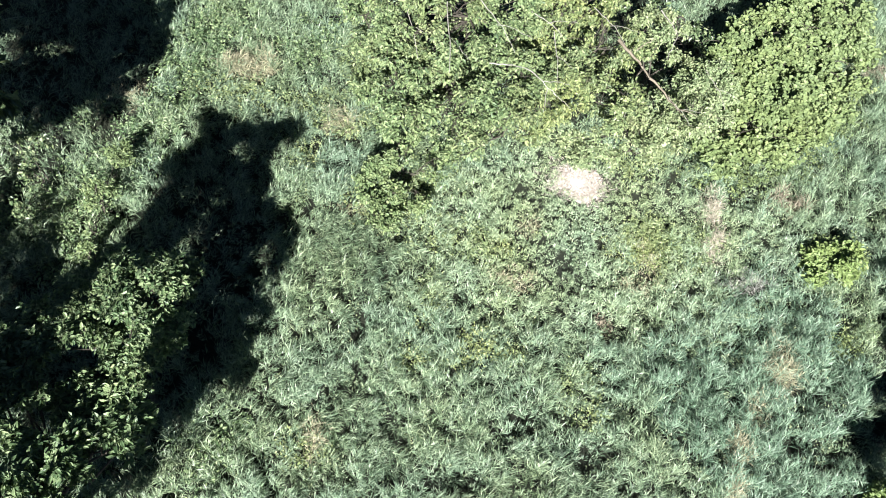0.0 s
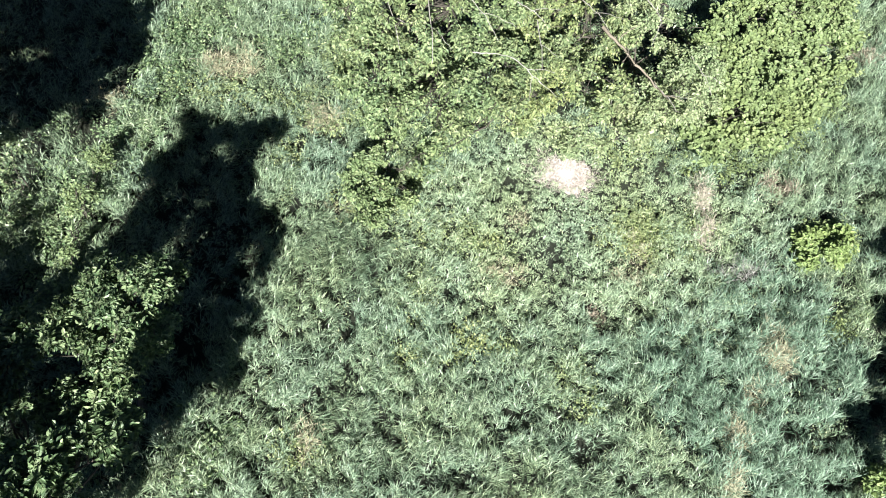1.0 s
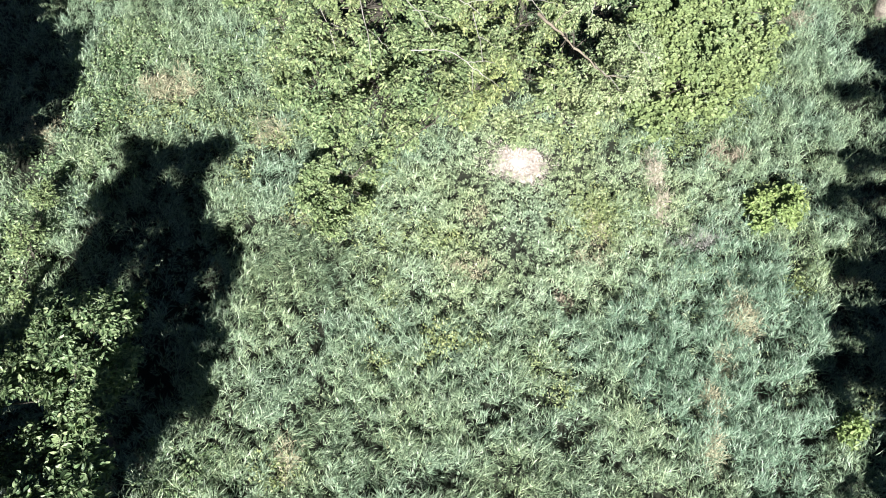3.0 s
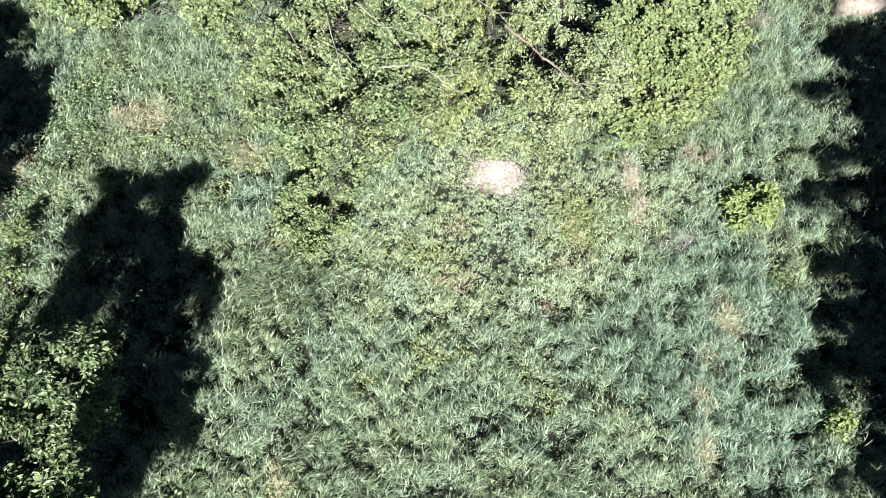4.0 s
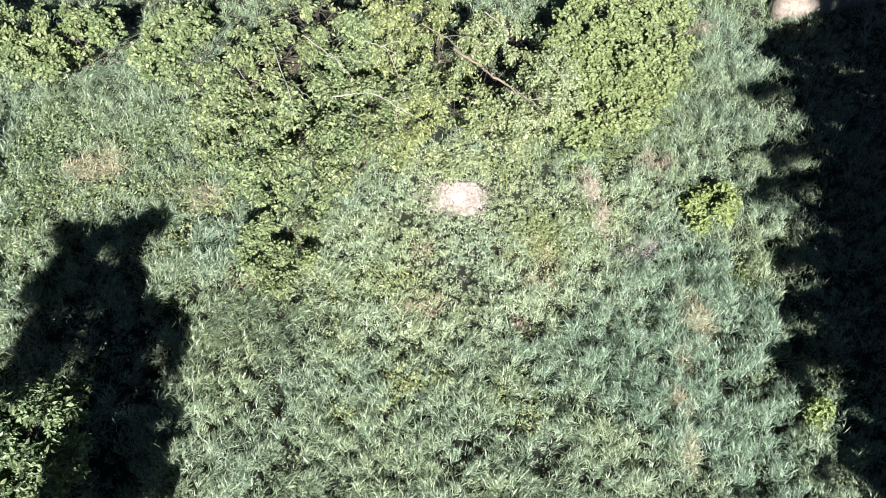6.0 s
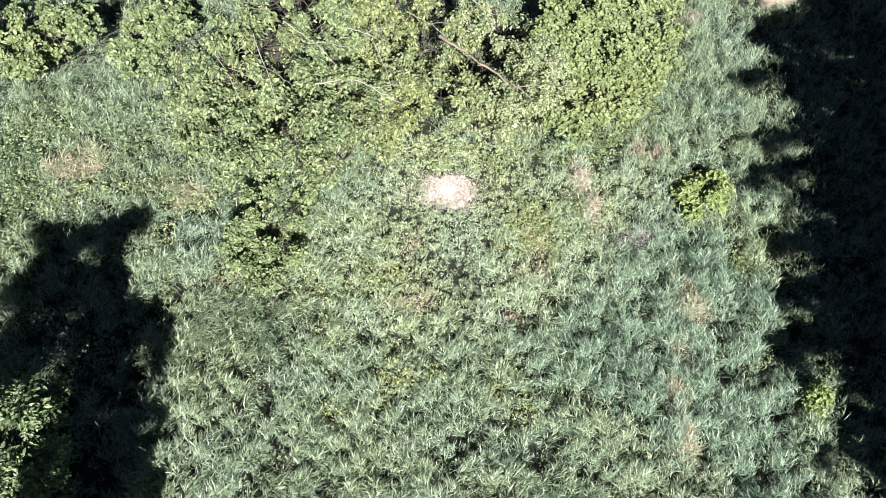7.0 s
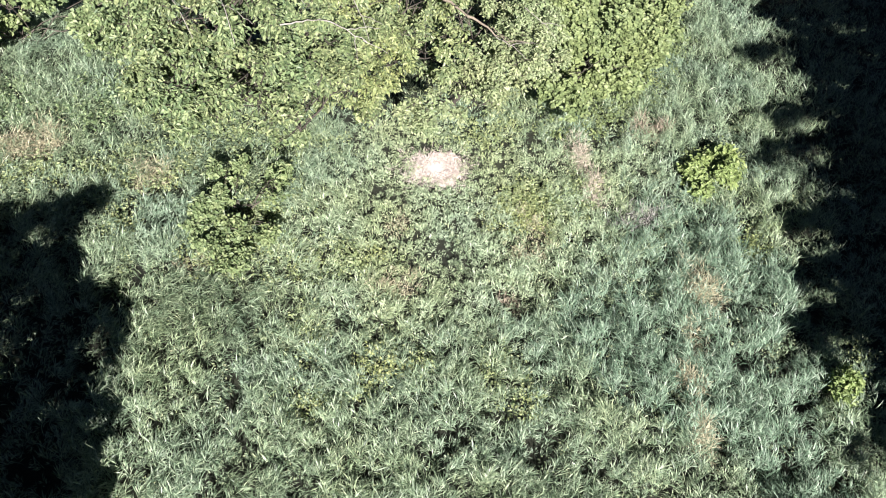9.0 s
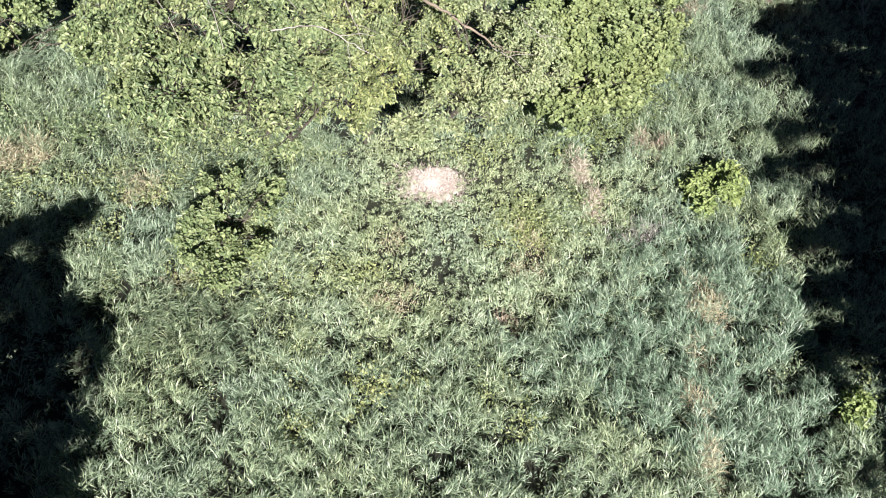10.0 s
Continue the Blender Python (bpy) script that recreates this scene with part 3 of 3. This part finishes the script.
woody("shrub", (-0.3, 8.9), [(-1.2, 8.4, 0.95, 0.45, 0.4, 0.28), (-0.75, 9.0, 0.95, 0.45, 0.4, 0.28), (-0.4, 7.75, 1.0, 0.4, 0.35, 0.28), (-0.35, 9.5, 0.9, 0.5, 0.35, 0.28), (0.5, 8.8, 1.15, 0.4, 0.35, 0.28),
                             (-1.2, 7.6, 0.75, 0.35, 0.35, 0.25), (0.8, 9.25, 0.85, 0.4, 0.35, 0.25), (-0.7, 7.0, 0.75, 0.35, 0.3, 0.25), (0.2, 7.9, 0.8, 0.35, 0.3, 0.25)],
      0.115, LEAF_BUSH, "spreading shrub with broad yellow-green leaves and dark gaps", "shrub", stems=5, trunk=0.03, seed=24, width=0.6, density=420, per=13, clump=0.34, gaps=-0.75, ruffle=0.55)
woody("shrub", (12.4, 6.8), [(11.8, 6.6, 0.5, 0.42, 0.35, 0.18), (12.4, 6.9, 0.55, 0.5, 0.4, 0.18), (12.9, 7.2, 0.5, 0.45, 0.35, 0.18), (11.9, 7.1, 0.4, 0.42, 0.35, 0.16), (12.3, 7.5, 0.4, 0.42, 0.32, 0.16)],
      0.13, LEAF_BRIGHT, "small bright lime-green shrub in the grass", "shrub", stems=3, trunk=0.03, seed=25, width=0.65, density=700, clump=0.32, gaps=-2.0, ruffle=0.4, tilt=0.5)
woody("shrub", (11.8, 0.5), [(11.7, 0.5, 0.64, 0.32, 0.3, 0.2), (12.1, 0.7, 0.6, 0.3, 0.25, 0.2)],
      0.12, LEAF_BRIGHT, "small bright lime-green shrub in the grass", "shrub", stems=3, trunk=0.03, seed=39, width=0.65, density=560, clump=0.24, gaps=-1.2)
woody("tree", (-5.8, 1.9), [(-6.5, 2.85, 4.1, 0.38, 0.32, 0.3), (-6.05, 3.15, 4.2, 0.4, 0.33, 0.3), (-6.15, 2.2, 4.0, 0.36, 0.32, 0.3), (-5.55, 3.35, 4.2, 0.4, 0.33, 0.32), (-5.05, 3.5, 4.2, 0.36, 0.32, 0.3), (-4.7, 3.4, 4.05, 0.27, 0.26, 0.24),
                            (-5.45, 2.75, 4.2, 0.42, 0.36, 0.32), (-5.15, 2.3, 4.15, 0.36, 0.34, 0.32), (-5.05, 1.8, 4.1, 0.33, 0.33, 0.3), (-5.0, 1.4, 4.0, 0.28, 0.26, 0.26), (-4.8, 2.7, 3.8, 0.24, 0.24, 0.22), (-7.0, 2.6, 4.0, 0.36, 0.32, 0.3), (-5.6, 3.8, 4.0, 0.4, 0.25, 0.25), (-5.0, 3.85, 4.0, 0.35, 0.25, 0.25),
                            (-6.9, 2.0, 3.9, 0.34, 0.32, 0.28), (-5.7, 1.5, 3.3, 0.5, 0.4, 0.35), (-5.7, 2.6, 3.3, 0.6, 0.5, 0.4), (-4.9, 3.9, 3.1, 0.4, 0.35, 0.3), (-5.2, 2.4, 3.2, 0.5, 0.45, 0.3), (-5.0, 3.1, 3.3, 0.45, 0.4, 0.3), (-4.7, 2.6, 3.1, 0.35, 0.4, 0.25), (-5.8, 4.0, 3.2, 0.6, 0.4, 0.35)],
      0.108, LEAF_FRESH, "young broadleaf tree with lit green leaf clumps over deep shade", "tree", trunk=0.08, seed=26, density=420, gaps=-2.0, clump=0.3, knots=40, per=21)
woody("tree", (-6.8, -1.2), [(-6.4, 0.15, 4.1, 0.42, 0.4, 0.36), (-5.85, 0.1, 4.1, 0.4, 0.36, 0.34), (-5.4, 0.35, 4.0, 0.3, 0.3, 0.28), (-5.35, 0.75, 3.8, 0.35, 0.35, 0.28), (-5.0, 0.35, 3.9, 0.3, 0.35, 0.25), (-5.1, 0.85, 3.6, 0.3, 0.3, 0.25), (-5.6, 1.05, 3.5, 0.4, 0.35, 0.28), (-5.9, -0.35, 4.1, 0.42, 0.36, 0.34), (-6.5, -0.45, 4.2, 0.45, 0.4, 0.36), (-6.9, 1.25, 4.0, 0.4, 0.36, 0.34),
                             (-7.5, 2.0, 3.9, 0.45, 0.45, 0.4), (-7.5, 0.9, 4.0, 0.5, 0.5, 0.4), (-7.9, 1.2, 3.8, 0.5, 0.5, 0.4), (-6.1, 0.9, 3.3, 0.5, 0.4, 0.35), (-6.5, -2.8, 4.6, 1.0, 0.9, 0.6), (-7.9, -2.2, 5.0, 1.0, 1.0, 0.8)],
      0.15, LEAF_FRESH, "broadleaf tree with green leaf clumps at the meadow's edge", "tree", trunk=0.12, seed=27, density=420, gaps=-1.6, clump=0.3)
# Added out of view: lobes sit where their shadows complete the dark patch.
woody("tree", (-7.4, -4.6), [(-7.3, -3.4, 10.0, 0.75, 0.36, 0.3), (-6.3, -3.3, 10.0, 0.75, 0.36, 0.3), (-5.4, -3.1, 9.9, 0.45, 0.3, 0.25), (-7.5, -4.2, 10.0, 0.4, 0.25, 0.2), (-8.0, -4.0, 9.4, 0.5, 0.45, 0.35), (-7.9, -4.6, 8.6, 0.7, 0.45, 0.35),
                             (-8.8, -4.6, 7.6, 0.7, 0.6, 0.5), (-5.1, -4.5, 9.0, 0.3, 0.3, 0.25), (-5.0, -6.2, 9.0, 0.16, 0.16, 0.15), (-4.7, -5.6, 9.0, 0.16, 0.18, 0.15), (-5.3, -6.9, 9.0, 0.18, 0.16, 0.15), (-4.9, -7.2, 9.0, 0.14, 0.16, 0.12), (-4.6, -5.0, 9.0, 0.14, 0.14, 0.12), (-5.2, -5.3, 9.0, 0.32, 0.3, 0.25)],
      0.24, LEAF_DEEP, "unseen tall slender tree added over the younger trees to shape the left shadow", "tree", trunk=0.16, seed=37, density=360, gaps=-1.45, clump=0.22, knots=60)
woody("tree", (-8.6, -6.0), [(-5.2, -2.3, 4.5, 1.0, 0.9, 0.6), (-5.0, -1.9, 4.5, 0.6, 0.5, 0.4), (-6.2, -3.0, 4.8, 1.0, 1.0, 0.7), (-8.4, -5.4, 5.8, 1.4, 1.2, 0.9), (-6.4, -4.6, 5.0, 1.2, 1.2, 0.9), (-9.8, -5.6, 7.2, 1.5, 1.4, 1.1), (-9.8, -7.6, 8.0, 1.5, 1.3, 1.0), (-7.6, -4.6, 5.8, 1.2, 1.2, 1.0)],
      0.27, LEAF_DEEP, "tall dense broadleaf tree behind the younger ones", "tree", trunk=0.2, seed=34, density=85, gaps=-0.75)
# Unseen caster, kept sparse so that its shade falls dappled.
woody("tree", (-11.8, -4.0), [(-11.2, -2.6, 6.5, 1.0, 0.9, 0.7), (-10.3, -2.3, 6.2, 0.9, 0.8, 0.6), (-12.2, -2.8, 6.8, 1.2, 1.0, 0.8), (-10.6, -3.8, 6.4, 0.9, 0.8, 0.6)],
      0.2, LEAF_DEEP, "unseen thin-crowned broadleaf tree added to cast broken shade", "tree", trunk=0.14, seed=45, density=60, gaps=-0.05)
woody("tree", (-11.0, 5.4), [(-10.2, 5.2, 5.4, 1.3, 1.3, 1.1), (-9.9, 6.8, 5.2, 1.1, 1.2, 1.0), (-11.8, 5.6, 5.8, 1.5, 1.4, 1.1), (-10.8, 8.4, 5.6, 1.3, 1.2, 1.0), (-11.2, 7.2, 6.6, 1.5, 1.4, 1.0), (-12.6, 8, 5.6, 1.5, 1.4, 1.1),
                              (-13.4, 6.2, 5.8, 1.6, 1.5, 1.1), (-11.9, 3.5, 5.6, 1.1, 0.9, 0.7), (-13.2, 3.2, 5.6, 1.1, 0.9, 0.7), (-10.3, 3.8, 5.5, 0.8, 0.6, 0.5), (-14.2, 8.2, 5.6, 1.6, 1.5, 1.1)],
      0.3, LEAF_DEEP, "dense broadleaf tree that shades the meadow's edge", "tree", trunk=0.18, seed=28, density=85, gaps=-1.2)
woody("shrub", (-6.0, 16.6), [(-6.6, 15.8, 1.6, 1.1, 1.0, 0.6), (-5.2, 16.6, 1.6, 1.2, 1.0, 0.7), (-3.2, 15.9, 1.0, 0.9, 0.7, 0.5), (-7.6, 17.2, 1.8, 1.3, 1.1, 0.8), (-2.4, 17.0, 1.2, 1.0, 0.9, 0.6)],
      0.13, LEAF_BUSH, "wide shrub with large green leaves", "shrub", stems=4, trunk=0.05, seed=29, width=0.75, density=280, per=16, gaps=-0.5)
woody("shrub", (-8.4, 7.0), [(-8.0, 8.3, 1.0, 0.4, 0.5, 0.4), (-8.1, 7.0, 1.1, 0.45, 0.5, 0.45), (-8.1, 5.9, 1.1, 0.4, 0.5, 0.45), (-7.9, 5.1, 1.0, 0.35, 0.35, 0.4)],
      0.09, LEAF_BUSH, "leafy green shrub at the meadow's edge", "shrub", stems=4, trunk=0.03, seed=30, density=300, clump=0.3)
woody("shrub", (-10.0, 7.6), [(-9.8, 7.3, 1.0, 0.5, 0.5, 0.4), (-10.4, 8.4, 1.1, 0.5, 0.5, 0.4), (-9.9, 6.3, 0.9, 0.4, 0.4, 0.35)],
      0.10, LEAF_DEEP, "dark small-leaved shrub in broken shade", "shrub", stems=4, trunk=0.03, seed=38, density=170, clump=0.35)


def dead_branch(ways, label, wood=None):
    """A bare limb with side twigs: ways of (from, to, thickness, sag)."""
    ob = None
    r = np.random.default_rng(91)
    for a, b, rad, sag in ways:
        a, b = np.array(a), np.array(b)
        if ob is None:
            ob = thing("dead_branch", tuple(a), label, "branch", "bare branches in the thicket")
            org = a
        part("limb" if rad > 0.03 else "twig", tubes([(bow(a - org, b - org, sag, 9, 0.016, r), np.linspace(rad * 0.52, rad * 0.22, 9))], 6, wood or DEADWOOD, "limb"), ob)


dead_branch([((4.5, 9.85, 5.4), (5.2, 8.9, 5.25), 0.085, 0.02), ((5.2, 8.9, 5.25), (5.95, 8.4, 4.85), 0.06, 0.03), ((5.0, 8.95, 5.5), (4.7, 8.5, 5.7), 0.02, 0.08),
             ((5.95, 8.4, 4.85), (6.4, 8.2, 4.9), 0.026, 0.05), ((5.6, 8.45, 5.25), (5.9, 7.9, 5.2), 0.02, -0.05), ((4.75, 9.3, 5.6), (5.2, 9.5, 5.9), 0.022, 0.1)],
            "bare tan dead limb lying through the thicket", LIMBWOOD)
dead_branch([((5.4, 10.4, 5.9), (5.75, 9.75, 5.8), 0.03, 0.03), ((5.75, 9.75, 5.8), (5.5, 9.15, 5.6), 0.024, 0.02), ((5.7, 9.9, 5.8), (6.0, 9.6, 5.9), 0.014, 0.05)], "thin curved bare twig over the dark thicket")
dead_branch([((1.25, 7.65, 6.6), (2.0, 7.55, 6.65), 0.03, 0.02), ((2.0, 7.55, 6.65), (2.65, 7.15, 6.4), 0.024, 0.03), ((2.35, 7.35, 6.55), (2.95, 7.45, 6.4), 0.016, 0.05), ((2.45, 7.25, 6.5), (2.4, 6.75, 6.3), 0.016, 0.03),
             ((2.6, 7.2, 6.4), (3.0, 7.0, 6.2), 0.014, 0.02)], "thin bare grey branch among the leaves")
for a, b in (((0.3, 8.6, 7.2), (0.45, 7.2, 6.7)), ((0.9, 8.6, 7.4), (1.7, 7.6, 7.0)), ((2.9, 9.7, 5.6), (3.0, 8.5, 5.3)), ((4.9, 9.2, 4.8), (4.8, 8.2, 4.4)), ((5.9, 9.1, 4.5), (6.5, 8.4, 4.3)),
             ((3.9, 10.6, 5.6), (4.6, 9.6, 5.5)), ((-0.6, 9.0, 6.9), (-0.2, 7.6, 6.6)), ((2.2, 9.4, 6.4), (2.9, 9.0, 6.2)), ((7.4, 10.6, 3.9), (7.9, 9.6, 3.6))):
    mid = tuple(0.5 * (p + q) for p, q in zip(a, b))
    dead_branch([(a, b, 0.022, 0.06), (mid, (b[0] + 0.35, b[1] + 0.3, b[2] + 0.1), 0.012, 0.08)], "thin bare pale twig among the leaves")


def conifer(name, place, height, radius, tiers, seed, label, limbs=(), crown=None):
    """A tall fir: a straight trunk and tiers of drooping boughs with needle sprays. limbs: (height of the tip, reach) of single long boughs."""
    r = np.random.default_rng(seed)
    ob = thing(name, (*place, -0.05), label, "tree", "firs beside the meadow")
    part("trunk", tubes([(np.array([[0, 0, height * s] for s in np.linspace(0, 1, 8)]), np.linspace(0.32, 0.03, 8))], 9, BARK, "trunk"), ob)
    rows = []
    for k in range(tiers):
        s = (k + 0.5) / tiers
        z = height * (0.1 + 0.89 * s)
        reach = crown(z) if crown else radius * (1 - s) ** 0.75 + 0.5
        n = 10 if crown else 7
        for i in range(n):
            rows.append((z, (i + r.uniform(-0.3, 0.3) + 0.5 * (k % 2)) * 2 * math.pi / n, reach * (r.uniform(0.8, 1.05) if crown else r.uniform(0.55, 1.2)), False))
    rows += [(z - 0.07 * q, math.pi + r.uniform(-0.06, 0.06), q, True) for z, q in limbs]
    P, W, N, L = [], [], [], []
    for z, a, q, lone in rows:
        drop = -0.07 if lone else 0.22
        tip = np.array([q * math.cos(a), q * math.sin(a), z - drop * q])
        part("bough", tubes([(bow((0, 0, z), tip, 0.02 if lone else 0.05, 5, 0.02, r), np.linspace(0.06, 0.01, 5))], 4, BARK, "bough"), ob)
        c = int((8 + 8 * q) * (2.2 if crown else 1.0))
        f = r.uniform(0.12, 1.0, c)
        base = np.array([0, 0, z]) + (tip - np.array([0, 0, z])) * f[:, None] + np.array([0, 0, (0.08 if lone else 0.2) * q]) * (f * (1 - f))[:, None]
        side = np.array([-math.sin(a), math.cos(a), 0]) * r.choice([-1, 1], c)[:, None]
        fw = np.array([math.cos(a), math.sin(a), -0.2])
        P.append(base)
        W.append(side + 0.9 * fw + 0.2 * r.normal(size=(c, 3)))
        N.append(np.tile([0, 0, 1.0], (c, 1)) + 0.3 * r.normal(size=(c, 3)))
        L.append((0.62 + 0 * f if lone else 0.24 + 0.17 * q * (1.05 - f)) * r.uniform(0.7, 1.2, c))
    L = np.concatenate(L)
    tagged(part("needles", leaves(np.concatenate(P), np.concatenate(W), np.concatenate(N), L, 0.75 * L, NEEDLE, "needles", 0.05, True), ob), kind="stuff")
    return ob


FIR = "tall dark green fir beside the meadow"
fir = conifer("fir_tree", (20.0, -13.6), 19.6, 4.7, 16, 41, FIR)
for x, y, h, turn in ((22.2, -13.8, 1.06, 260), (24.6, -13.4, 1.05, 320), (12.6, -9.6, 0.5, 190), (15.0, -9.8, 0.58, 75), (16.4, -10.0, 0.72, 300),
                      (18.6, -10.2, 0.84, 220), (12.9, -14.2, 0.86, 40), (14.8, -13.6, 0.95, 95), (13.4, -12.0, 0.64, 250), (14.6, -11.0, 0.7, 100), (13.6, -10.5, 0.6, 210), (13.0, -8.5, 0.45, 290), (12.2, -9.0, 0.48, 15), (11.9, -6.5, 0.3, 85), (12.9, -7.6, 0.42, 320), (14.1, -8.4, 0.52, 45), (13.1, -6.4, 0.3, 60), (14.4, -6.8, 0.36, 110), (16.4, -7.0, 0.46, 10), (19.0, -17.4, 1.12, 140), (21.5, -17.5, 1.12, 205)):
    copy_thing(fir, pose(x, y, -0.05, 0, 0, turn) @ Matrix.Diagonal((h, h, h, 1)))
conifer("fir_tree", (19.5, -14.0), 28.0, 6.6, 22, 42, "very tall broad fir with long single boughs", [(20.4, 5.0), (18.8, 6.7), (17.2, 7.0), (15.9, 8.1), (14.2, 8.3)],
        lambda z: max(2.8 if z < 19.5 else 3.2, 5.9 - 0.75 * max(0.0, z - 14.6)) if z < 24 else 0.65 * (28.8 - z))
conifer("fir_tree", (16.5, -13.0), 20.0, 5.6, 16, 43, "tall broad fir with long single boughs", [(12.7, 5.9), (11.6, 6.5), (9.5, 6.8), (13.6, 5.2)],
        lambda z: min(5.6, 0.6 + 0.8 * max(0.0, 18.0 - z)))


# Out of view: this crown is added to close lit gaps between fir shadows.
woody("tree", (20.4, 2.6), [(18.2, 1.4, 6.4, 1.6, 1.5, 1.0), (21.0, 1.4, 6.6, 1.7, 1.5, 1.0), (18.0, 4.8, 6.0, 1.3, 1.2, 0.9), (20.0, 5.2, 6.2, 1.6, 1.1, 0.8), (22.4, 5.3, 6.2, 1.6, 1.1, 0.8), (24.4, 5.0, 6.2, 1.5, 1.2, 0.8),
                             (20.2, -1.0, 6.8, 1.8, 1.6, 1.1), (23.4, 1.6, 6.6, 1.6, 1.6, 1.0), (17.2, -1.2, 6.2, 1.4, 1.5, 1.0), (20.4, 2.8, 6.8, 1.8, 1.6, 0.9)],
      0.34, LEAF_DEEP, "unseen dense broadleaf tree added to fill the shade at the right edge", "tree", trunk=0.24, seed=36, density=55, gaps=-2.0)


def fallen_log():
    """A thick barkless log on the ground, its rounded broken end towards the meadow."""
    r = np.random.default_rng(84)
    k, seg = 26, 30
    u = np.linspace(0, 1, k) ** 2
    ob = thing("fallen_log", (19.0, 15.05, 0.0), "thick pale barkless fallen log lying in the grass", "log")
    ang = np.arange(seg) * 2 * math.pi / seg
    ridge = 1 + sum(0.05 / j * np.sin(j * ang + r.uniform(0, 6.28)) for j in (2, 3, 5, 7, 11)) + 0.035 * r.normal(size=seg)
    v = []
    for i, t in enumerate(u):
        x = 5.4 * t
        rad = 0.52 * min(1.0, math.sqrt(max(0.0, 1 - (1 - min(1.0, x / 0.5)) ** 2)) + 0.05) * (1 - 0.2 * t)
        rr = rad * ridge * (1 + (0.025 if i > 3 else 0.0) * r.normal(size=seg))
        v.append(np.stack([np.full(seg, x), 0.25 * t + rr * np.cos(ang), 0.44 + rr * np.sin(ang)], 1))
    v = np.concatenate(v + [np.array([[-0.01, 0, 0.44], [5.42, 0.25, 0.44]])])
    i, j = np.meshgrid(np.arange(k - 1), np.arange(seg), indexing="ij")
    j2 = (j + 1) % seg
    q = np.stack([i * seg + j, (i + 1) * seg + j, (i + 1) * seg + j2, i * seg + j2], -1).reshape(-1, 4)
    n = k * seg
    j = np.arange(seg)
    caps = np.concatenate([np.stack([np.full(seg, n), j, (j + 1) % seg], 1), np.stack([np.full(seg, n + 1), n - seg + (j + 1) % seg, n - seg + j], 1)])
    part("stem", mesh_of("stem", v, [q, caps], LOGWOOD), ob)
    for a, b, rad in (((2.4, 0.2, 0.9), (2.7, 0.5, 1.5), 0.07), ((3.6, -0.2, 0.8), (3.9, -0.7, 1.1), 0.05)):
        part("branch_stub", tubes([(bow(a, b, 0.05, 5, 0.03, r), np.linspace(rad, rad * 0.5, 5))], 7, LOGWOOD, "branch_stub"), ob)


fallen_log()
dead_branch([((21.9, 12.8, 0.1), (22.4, 14.1, 0.6), 0.05, 0.05), ((22.1, 13.2, 0.3), (22.9, 13.9, 0.7), 0.03, 0.08), ((22.0, 13.0, 0.2), (21.6, 13.9, 0.6), 0.026, 0.08),
             ((22.3, 13.7, 0.45), (22.8, 14.6, 0.8), 0.026, 0.06), ((22.2, 13.5, 0.4), (21.9, 14.4, 0.9), 0.02, 0.05)], "bare pale dead branch lying beyond the meadow")
woody("tree", (23.5, 13.3), [(23.6, 14.6, 7.4, 1.3, 1.2, 0.9), (24.8, 13.4, 7.8, 1.3, 1.2, 0.9), (24.6, 15.0, 6.8, 1.2, 1.1, 0.8)],
      0.24, LEAF_DEEP, "grey-barked tree beyond the meadow in deep shade", "tree", trunk=0.2, seed=44, density=110, gaps=-2.0, bark=DEADWOOD)
